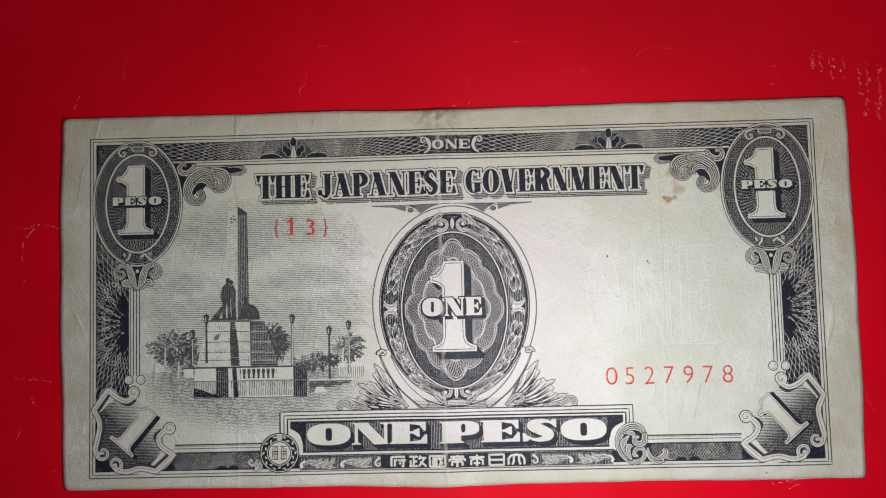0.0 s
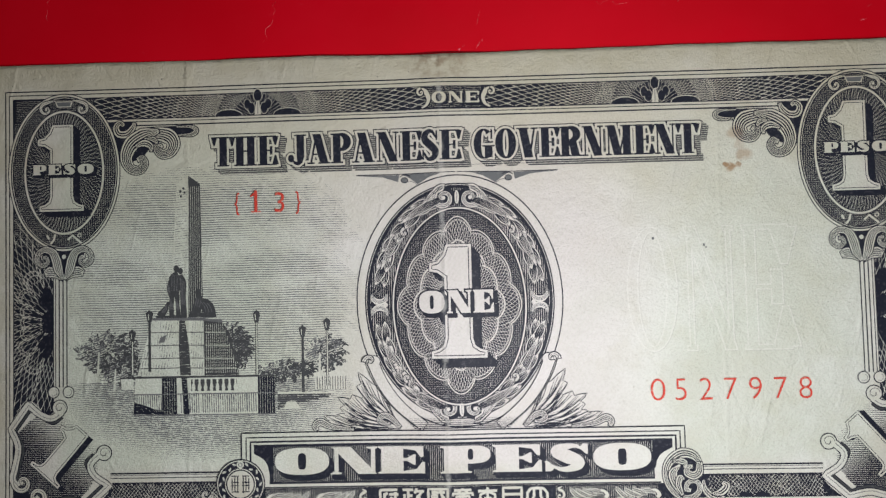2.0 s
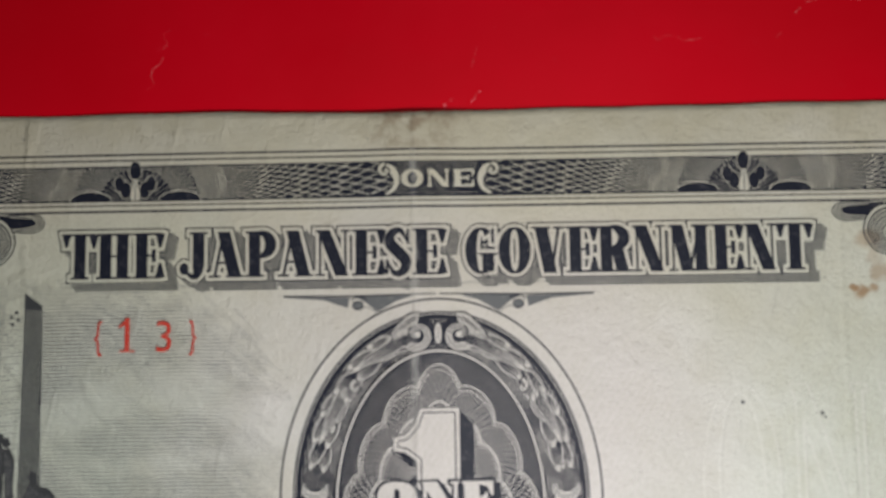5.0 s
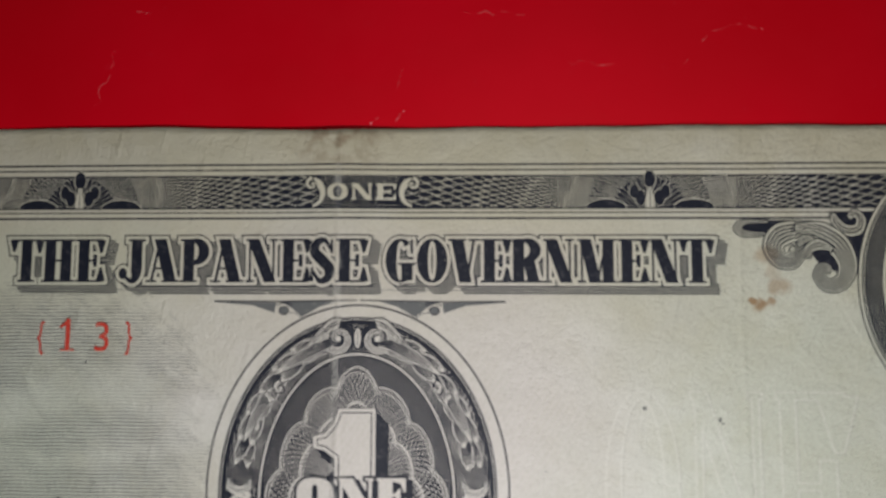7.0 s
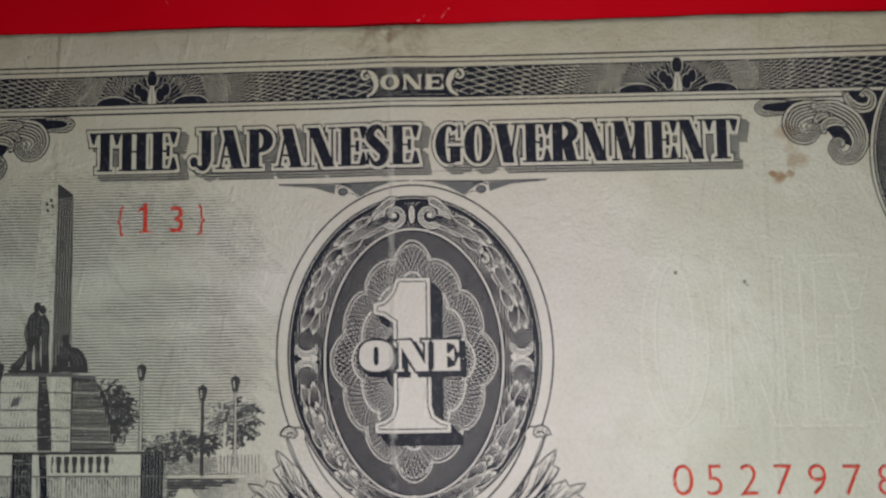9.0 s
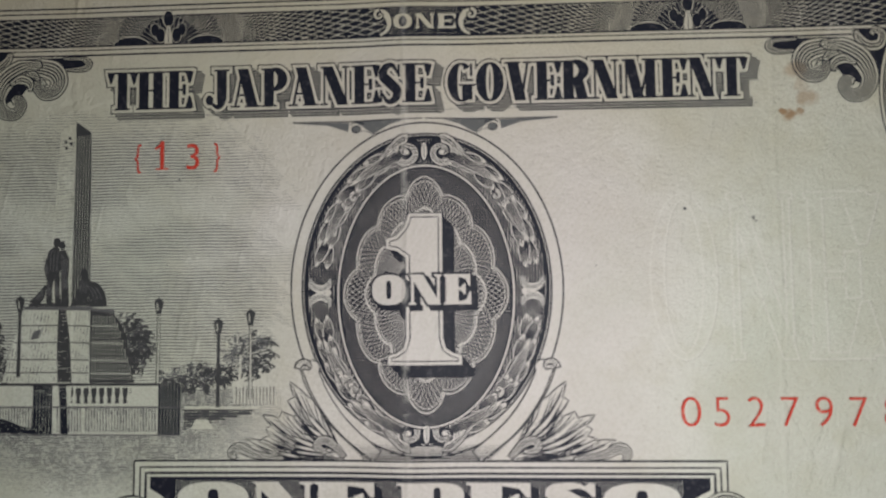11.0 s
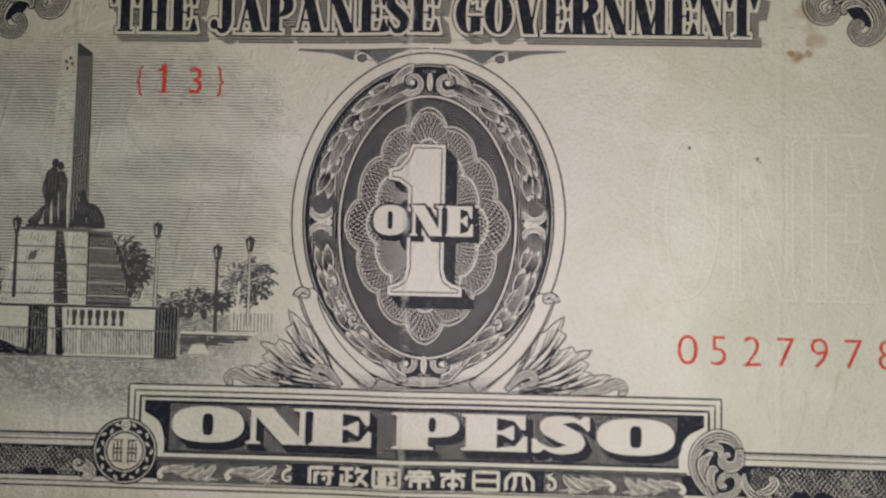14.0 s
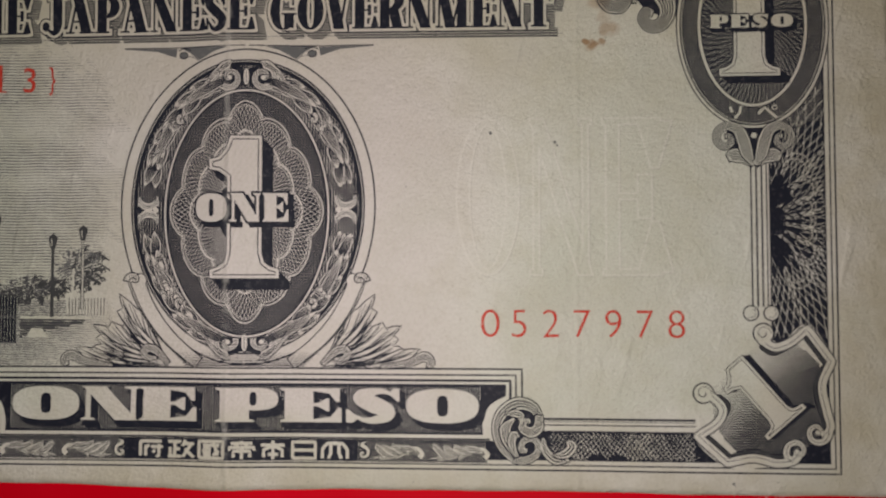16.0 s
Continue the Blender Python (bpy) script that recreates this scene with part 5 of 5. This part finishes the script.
for layer, spine, widths, lines in (
        (37, [(37.9, -28.4), (36.9, -26.8), (34.9, -26.4), (33.0, -27.7), (32.4, -29.8), (33.3, -32.1), (35.3, -33.4), (37.2, -32.8), (37.6, -31.5), (36.9, -30.7), (35.8, -31.0), (35.5, -32.0), (36.2, -32.2)],
         (0.6, 1.2, 1.5, 1.3, 1.0, 0.9, 0.9, 0.8, 0.75, 0.7, 0.7, 0.7, 0.5), 4),
        (40, [(37.7, -27.8), (37.6, -29.3), (36.7, -29.9), (35.7, -29.4), (35.9, -28.6), (36.6, -28.5)], (0.8, 1.2, 1.2, 1.0, 0.7, 0.5), 4),
        (40, [(34.8, -33.0), (33.8, -31.0), (33.5, -29.5), (34.6, -28.2)], (0.4, 1.2, 1.3, 0.3), 4),
        (43, [(34.9, -32.9), (34.3, -31.3), (34.6, -30.2), (35.2, -30.4)], (0.4, 0.9, 0.9, 0.2), 3),
        (40, [(33.6, -27.6), (34.8, -27.6), (35.5, -27.9), (35.3, -28.6)], (0.3, 0.9, 0.7, 0.2), 3),
        (37, [(38.2, -30.6), (38.5, -32.2), (39.8, -33.3), (41.4, -33.3)], (0.3, 0.9, 1.1, 0.3), 3),
        (40, [(39.6, -32.8), (41.0, -32.5), (41.8, -31.6), (41.2, -31.0)], (0.4, 1.1, 1.1, 0.5), 3)):
    plume(pen, spine, widths, layer, max(2, lines - 1), (0.62, 0.55), 0.15)
pen.build("scroll_ornament", note, "white scrolled leaf ornament on black")
pen = Pen()
for k in range(3):
    leaf(pen, -39.0, -32.8, 150 + 34 * k, 2.1, 0.9, 37, bend=-40, veins=2)
curl(pen, -41.2, -31.8, 0.8, 0, 1.0, -1, 0.6, 38, [(-39.4, -33.0), (-40.3, -33.2)], lines=1)
pen.build("scroll_ornament", note, "white scrolled leaf ornament on black")

for e in (-1, 1):
    corner_oval(e)
    side_border(e)
    cartouche(e)
    corner_scroll(e)

# ---- the engraved picture: a monument on a waterside terrace ----
sky = Pen()


def fade(x, y):
    q = (np.abs((x + 40) / 24.5) ** 2.6 + np.abs((y - 3) / 18.5) ** 2.6) ** (1 / 2.6)
    return np.clip((1.05 - q) * 3.2 + 0.3 * sines(x * 1.7, y * 1.7), 0, 1)


def dashes(x, y, wide=0.5, high=0.3):
    """A chance number between 0 and 1 for each small cell of the print."""
    q = np.sin(np.floor(x / wide + 7 * np.sin(np.floor(y / high) * 91.7)) * 12.9898 + np.floor(y / high) * 78.233) * 43758.5453
    return q - np.floor(q)


def sky_tone(x, y):
    cloud = np.clip(1.7 * np.exp(-((y - 8 - 2.0 * np.sin(x / 5.0 + 1)) / 2.2) ** 2) * (x > -65), 0, 1) + 0.6 * np.exp(-((y - 2.5 - np.sin(x / 4)) / 1.0) ** 2) + 0.5 * np.exp(-((x + 54) / 6) ** 2 - ((y - 10.5) / 3) ** 2)
    tone = 0.40 + 0.03 * (y > 12) - 0.36 * np.tanh(np.maximum(0.8 * cloud + 0.45 * sines(x * 0.7, y * 0.8), 0))
    f = fade(x, y)
    return np.where(y > -13, tone * np.clip(f * (0.75 + 0.5 * dashes(x, y, 0.5, 0.1)), 0, 1), 0)


sky.hatch((-64, -13, -15, 21.5), 0.38, sky_tone, GREY, 1, wobble=0.03, wave=0.9, step=0.16)
picture = sky.build("picture", note, "engraved picture of an obelisk monument under a clouded sky")
water = Pen()


def water_tone(x, y):
    q = np.hypot((x + 41) / 23.5, (y + 15.5) / 11.0)
    tone = np.clip((1.05 - q) * 3, 0, 1) * (0.22 + 0.42 * (dashes(x, y, 0.3, 0.15) > 0.35) * (0.8 + 0.25 * sines(x * 0.4, y * 0.6)) + 0.16 * np.clip((y + 22) / 5, 0, 1))
    return np.where(y < -13.5, tone, 0)


water.hatch((-64, -27, -16, -13.5), 0.30, water_tone, GREY, 1, wobble=0.05, wave=0.4, step=0.12)
water.build("water", picture)


def tree(x0, y0, rx, ry, amount, seed, trunk=True, shade=-0.15):
    r = random.Random(seed)
    pen = Pen()
    pen.hatch((x0 - rx, y0 - ry, x0 + rx, y0 + ry), 0.36,
              lambda x, y: np.where(np.hypot((x - x0) / rx, (y - y0) / ry) < 0.9 + 0.22 * sines(x * 3, y * 3), 0.62 + 0.25 * sines(x * 2, y * 2.4), 0), GREY, 3, angle=20, wobble=0.08, wave=0.5, step=0.2)
    for _ in range(amount):
        a, q = r.uniform(0, math.tau), math.sqrt(r.random())
        x, y = x0 + rx * q * math.cos(a), y0 + ry * q * math.sin(a)
        s = r.uniform(0.25, 0.6)
        dark = (x - x0) / rx - (y - y0) / ry + r.uniform(-0.9, 0.9) > shade
        pen.strip(ellipse(x, y, s, s * 0.7, a * 57, a * 57 + 170, 7), 0.20 if dark else 0.12, DUSK if dark else (GREY if r.random() < 0.5 else PAPER), 4 if dark else 5)
    if trunk:
        pen.strip([(x0 - 0.3 * rx, y0 - ry * 1.4), (x0 - 0.25 * rx, y0)], [0.4, 0.25], PAPER, 6)
    pen.build("tree", picture)


tree(-57.5, -8.6, 5.2, 3.4, 260, 3, True, -0.45)
tree(-55.0, -11.4, 4.2, 2.6, 90, 4)
tree(-36.6, -8.2, 3.0, 3.9, 230, 5, False, -0.9)
tree(-21.6, -9.4, 3.6, 2.9, 130, 6)
tree(-28.2, -12.2, 5.0, 1.7, 190, 8, False, -0.7)


def block(name, areas, layer=7, hatches=()):
    pen = Pen()
    for p, mat, up in areas:
        pen.area(points(p), mat, layer + up)
    out = pen.build(name, picture)
    if hatches:
        pen = Pen()
        pen.made = 5
        for box, gap, tone, angle in hatches:
            pen.hatch(box, gap, tone, GREY, layer + 2, angle=angle, step=0.25, wobble=0.03, wave=0.7)
        pen.build("engraved_shading", out, "", "stuff")
    return out


# obelisk
block("obelisk", [([(-47.0, -3.2), (-45.85, 18.9), (-43.9, 20.1), (-44.0, -3.2)], PAPER, 0), ([(-44.0, -3.2), (-43.9, 20.1), (-41.95, 18.7), (-41.55, -3.2)], DUSK, 0)],
      hatches=[((-47.0, -3, -44.0, 18), 0.4, lambda x, y: np.where(x > -46.9 + (y + 3) * 0.052, 0.15 + 0.16 * sines(x * 3, y * 4), 0), 4)])
stone = Pen()
stone.hatch((-43.9, -3, -41.7, 18.6), 0.34, lambda x, y: np.where(x < -41.6 - (y + 3) * 0.018, 0.16, 0), PAPER, 9, angle=90)
for x, y in ((-45.2, 17.5), (-44.7, 18.0), (-44.5, 17.3), (-45.1, 16.7)):
    stone.area(ellipse(x, y, 0.2, 0.22, n=10)[:-1], DUSK, 9)
stone.build("stone_shading", picture)
# plinth
shadow = [(-45.5, -3.5), (-44.6, -3.5), (-43.9, -8), (-43.6, -12.6), (-45.4, -12.6), (-45.6, -8)]
block("plinth", [([(-52.4, -12.6), (-51.2, -8.0), (-49.8, -3.3), (-41.5, -3.5), (-41.4, -12.7)], PAPER, 0), ([(-41.5, -3.5), (-38.6, -3.9), (-37.2, -6.0), (-36.4, -9), (-35.7, -12.7), (-41.4, -12.7)], DUSK, 0),
                 (shadow, DUSK, 1)],
      hatches=[((-52.4, -12.6, -45.6, -3.6), 0.45, lambda x, y: np.where(x > -52.2 + (y + 12.6) * 0.26, np.clip(0.10 + 0.22 * sines(x * 2, y * 3), 0, 1), 0), 80),
               ((-43.6, -12.6, -41.5, -3.6), 0.4, lambda x, y: 0.14 + 0.2 * sines(x * 2, y * 3), 86)])
courses = Pen()
courses.strip([(-49.9, -3.4), (-41.5, -3.6), (-38.4, -4.0)], 0.4, GREY, 10)
for y in (-5.6, -7.7, -9.8, -11.4):
    f = (y + 3.3) / -9.3
    courses.strip([(-49.8 - 2.5 * f, y), (-45.6, y), (-41.5, y - 0.1)], 0.13, DUSK, 10)
    courses.strip([(-41.3, y - 0.1), (-38.6 + 2.8 * f, y - 0.2)], 0.10, PAPER, 12)
courses.hatch((-41.3, -12.6, -35.9, -4.1), 0.34, lambda x, y: np.where(x < -38.3 - 0.31 * (y + 4), 0.22, 0), PAPER, 10, angle=90)
courses.hatch((-41.3, -12.6, -35.9, -4.1), 0.5, lambda x, y: np.where(x < -38.3 - 0.31 * (y + 4), 0.25, 0), DUSK, 11)
courses.area(points([(-48.6, -6.4), (-47.6, -6.0), (-47.9, -7.2), (-48.9, -7.3)]), GREY, 10)
courses.build("coursing", picture)
# figures on the plinth, as plain dark shapes
for name, heads, bodies in (
        ("standing_statue", ((-45.95, 4.75, 0.46, 0.6), (-45.25, 4.35, 0.42, 0.52)),
         (([(-46.0, 4.2), (-46.15, 3.3), (-46.2, 1.8), (-46.3, 0.3)], (0.6, 1.9, 1.7, 1.5)), ([(-46.9, 2.9), (-47.2, 1.5), (-46.9, 0.2)], (0.5, 0.6, 0.4)),
          ([(-46.6, 0.5), (-46.75, -1.2), (-46.7, -2.9)], (0.9, 0.7, 0.8)), ([(-45.8, 0.5), (-45.75, -1.2), (-45.6, -2.9)], (0.8, 0.6, 0.8)),
          ([(-45.2, 3.8), (-44.9, 2.4), (-44.85, 0.0), (-44.7, -2.9)], (0.6, 1.2, 0.9, 1.0)), ([(-47.2, -0.6), (-47.8, -1.9), (-48.7, -3.0)], (0.3, 1.0, 1.3)),
          ([(-49.3, -3.05), (-44.2, -3.05)], (0.3, 0.5)))),
        ("seated_statue", ((-42.35, 0.85, 0.5, 0.55),),
         (([(-42.3, 0.4), (-42.3, -0.8), (-42.9, -2.9)], (0.8, 1.6, 1.5)), ([(-42.0, -0.4), (-41.1, -1.1), (-40.6, -2.0), (-40.4, -3.0)], (0.9, 1.7, 2.0, 2.0)),
          ([(-43.8, -2.7), (-39.4, -3.1)], (0.8, 0.5))))):
    pen = Pen()
    for x, y, rx, ry in heads:
        pen.area(ellipse(x, y, rx, ry, n=18)[:-1], DUSK, 11)
    for p, w in bodies:
        q = smooth(p, 5)
        w = np.interp(np.linspace(0, 1, len(q)), np.linspace(0, 1, len(w)), w)
        pen.strip(q, w, DUSK, 11)
        for k, f in enumerate((-0.28, -0.05, 0.2)):
            pen.strip((q + np.stack([w * f, 0 * w], 1))[2 + k:-3], 0.06 + 0.08 * np.sin(np.linspace(0, 9 + k, len(q)))[2 + k:-3] ** 2, GREY, 12)
    pen.build(name, picture)
# terrace wall with balusters
block("terrace_wall", [([(-53.2, -18.7), (-52.7, -12.7), (-29.8, -12.8), (-29.9, -19.1)], PAPER, 2), ([(-48.4, -18.9), (-48.4, -12.9), (-46.0, -12.9), (-45.9, -18.9)], INK, 3),
                       ([(-45.2, -13.0), (-44.3, -13.0), (-43.9, -18.9), (-44.8, -18.9)], INK, 3), ([(-32.7, -19.1), (-32.7, -12.9), (-29.8, -12.9), (-29.9, -19.1)], INK, 3),
                       ([(-53.1, -18.7), (-53.0, -16.8), (-51.4, -17.3), (-49.6, -18.0), (-48.4, -18.2), (-48.4, -18.9)], INK, 3)],
      layer=8, hatches=[((-53, -18.8, -32.8, -15.6), 0.36, lambda x, y: (0.3 + 0.5 * dashes(x, y, 0.36, 0.5)) * (0.8 + 0.3 * sines(x * 3, y * 2)), 90)])
rail = Pen()
for y, w in ((-12.85, 0.32), (-15.6, 0.2), (-19.0, 0.22)):
    rail.strip([(-53, y), (-30, y - 0.1)], w, GREY if w < 0.3 else DUSK, 12)
rail.hatch((-48.3, -18.8, -45.9, -12.9), 0.4, lambda x, y: 0.08 + 0.05 * sines(x, y * 3), PAPER, 12, angle=90)
rail.hatch((-32.6, -19.0, -29.9, -12.9), 0.4, lambda x, y: 0.10 + 0 * x, PAPER, 12, angle=90)
rail.area(rect(-43.6, -15.2, -36.1, -13.3), DUSK, 12)
for x0, y0, x1, y1 in ((-48.4, -18.8, -43.9, -12.9), (-45.6, -12.5, -43.6, -3.6), (-53.1, -18.8, -48.4, -16.9)):
    rail.hatch((x0, y0, x1, y1), 0.42, lambda x, y: 0.12 * (dashes(x, y, 0.35, 0.2) > 0.6), PAPER, 13, step=0.12, wobble=0.04, wave=0.6)
rail.build("terrace_rail", picture)
for k in range(8):
    pen = Pen()
    x = -43.2 + 0.98 * k
    pen.strip([(x, -13.3), (x, -13.9), (x, -14.6), (x, -15.2)], [0.36, 0.28, 0.62, 0.40], PAPER, 13)
    pen.build("baluster", picture)
pen = Pen()
pen.area(points([(-53.2, -12.9), (-55.2, -12.9), (-55.0, -14.8), (-53.0, -14.8)]), PAPER, 8).strip([(-55.3, -12.9), (-53, -12.9)], 0.25, DUSK, 9)
pen.hatch((-29.7, -18.4, -20.5, -15.8), 0.36, lambda x, y: np.where(y > -18.4 + (x + 29.7) * 0.22, 0.72, 0), DUSK, 4)
pen.area(points([(-28.6, -18.4), (-28.0, -17.2), (-26.6, -17.2), (-25.6, -18.4)]), PAPER, 6).strip([(-29.5, -15.8), (-20, -15.9)], 0.3, PAPER, 6)
pen.area(points([(-23.4, -12.6), (-18.6, -12.6), (-18.0, -15.4), (-23.4, -15.4)]), PAPER, 5)
pen.hatch((-23.4, -15.4, -18.2, -13.2), 0.42, lambda x, y: 0.25 + 0.1 * sines(x * 3, y), DUSK, 6, angle=90)
pen.build("quay", picture)
for x, top_y, base_y, white in ((-50.35, -2.0, -11.9, False), (-53.2, -5.1, -12.4, True), (-32.8, -2.4, -12.7, True), (-25.3, -5.0, -15.7, False), (-21.3, -3.9, -14.7, True)):
    pen = Pen()
    pen.strip([(x, base_y), (x, top_y - 1.6)], [0.42, 0.28], DUSK, 13, grow=0.04)
    if white:
        pen.strip([(x + 0.02, base_y), (x + 0.02, top_y - 1.6)], [0.24, 0.14], PAPER, 14)
    pen.area(points([(x - 0.3, top_y - 1.9), (x - 0.62, top_y - 0.4), (x, top_y + 0.15), (x + 0.62, top_y - 0.4), (x + 0.3, top_y - 1.9)])[::-1], DUSK, 14)
    pen.strip([(x - 0.12, top_y - 1.5), (x - 0.2, top_y - 0.55)], 0.13, PAPER, 15)
    pen.build("lamp_post", picture)


# ---- red numbers, in the built-in face ----
def printed(text, x, y, height, parent, name, narrow=1.0, weight=0.0):
    """One character in red ink, its left foot at x, y."""
    cu = bpy.data.curves.new(name, "FONT")
    cu.body, cu.resolution_u, cu.offset = text, 6, weight
    ob = bpy.data.objects.new(name, cu)
    scene.collection.objects.link(ob)
    bpy.context.view_layer.update()
    me = ob.evaluated_get(bpy.context.evaluated_depsgraph_get()).to_mesh()
    v = np.array([q.co[:2] for q in me.vertices])
    faces = [tuple(p.vertices) for p in me.polygons]
    size = height / 0.73
    v = (v - (v[:, 0].min(), 0)) * (size * narrow, size) + (x, y)
    made = bpy.data.meshes.new(name)
    made.from_pydata((np.column_stack([v, lift(v[:, 0], v[:, 1]) + 0.30]) * 0.001).tolist(), [], faces)
    made.materials.append(RED)
    ob.evaluated_get(bpy.context.evaluated_depsgraph_get()).to_mesh_clear()
    bpy.data.objects.remove(ob)
    out = new(name, made)
    out.parent = parent
    return out


pen = Pen()
pen.strip([(30.0, -18.9), (56.4, -18.9)], 0.03, PAPER, 1)
serial = pen.build("serial_number", note, "red printed serial number")
for n, c in enumerate("0527978"):
    printed(c, 30.5 + 3.88 * n, -18.1 - 0.008 * n, 3.75, serial, "digit", 1.1 if c == "0" else 0.97, -0.016)
pen = Pen()
pen.strip([(-35.6, 13.2), (-25.0, 13.2)], 0.03, PAPER, 1)
blocknum = pen.build("block_number", note, "red number in curly brackets")
pen = Pen()
pen.strip([(-32.6, 13.72), (-32.6, 17.3)], 0.5, RED, 40).strip([(-32.5, 17.05), (-33.5, 16.3)], [0.45, 0.2], RED, 40).strip([(-33.4, 13.8), (-31.8, 13.8)], 0.18, RED, 40)
pen.build("digit", blocknum)
for c, x in (("{", -36.1), ("3", -29.5), ("}", -26.0)):
    printed(c, x, 13.7 if c in "13" else 14.1, 3.4 if c in "13" else 2.9, blocknum, "digit" if c in "13" else "bracket", 0.95 if c in "13" else 0.7, 0.0 if c in "13" else -0.002)

# pressed outline of a word in the blank field, relief painted light and dark
pen = Pen()
pen.strip([(27.5, -10.8), (53.4, -10.8)], 0.1, PAPER, 1)
mark = pen.build("pressed_word", note, "faint pressed outline of a word, lit and shaded edges painted")
word("ONE", 27.4, 53.2, -10.3, 9.6, [(0.1, (0.12, -0.12), PRESSED_SHADE, 1), (0.1, (0, 0), PRESSED_LIT, 2), (-0.12, (0, 0), PAPER, 3)], mark, 0.085, 0.04, 0.02, gap=0.12)

# specks of dirt on the paper
speck_rng = random.Random(11)
for x, y, r in ((31.75, 7.8, 0.28), (39.9, 6.6, 0.22), (40.2, 6.2, 0.16), (-30.5, 12.4, 0.2), (61.5, -36.0, 0.2), (21.0, 1.0, 0.1)) + tuple(
        (speck_rng.uniform(-78, 79), speck_rng.choice((-1, 1)) * speck_rng.uniform(35.3, 37), speck_rng.uniform(0.05, 0.13)) for _ in range(26)):
    pen = Pen()
    pen.area(ellipse(x, y, 0.75 * r, 0.75 * r * speck_rng.uniform(0.7, 1.5), n=9)[:-1], GREY, 6)
    pen.build("speck", note)
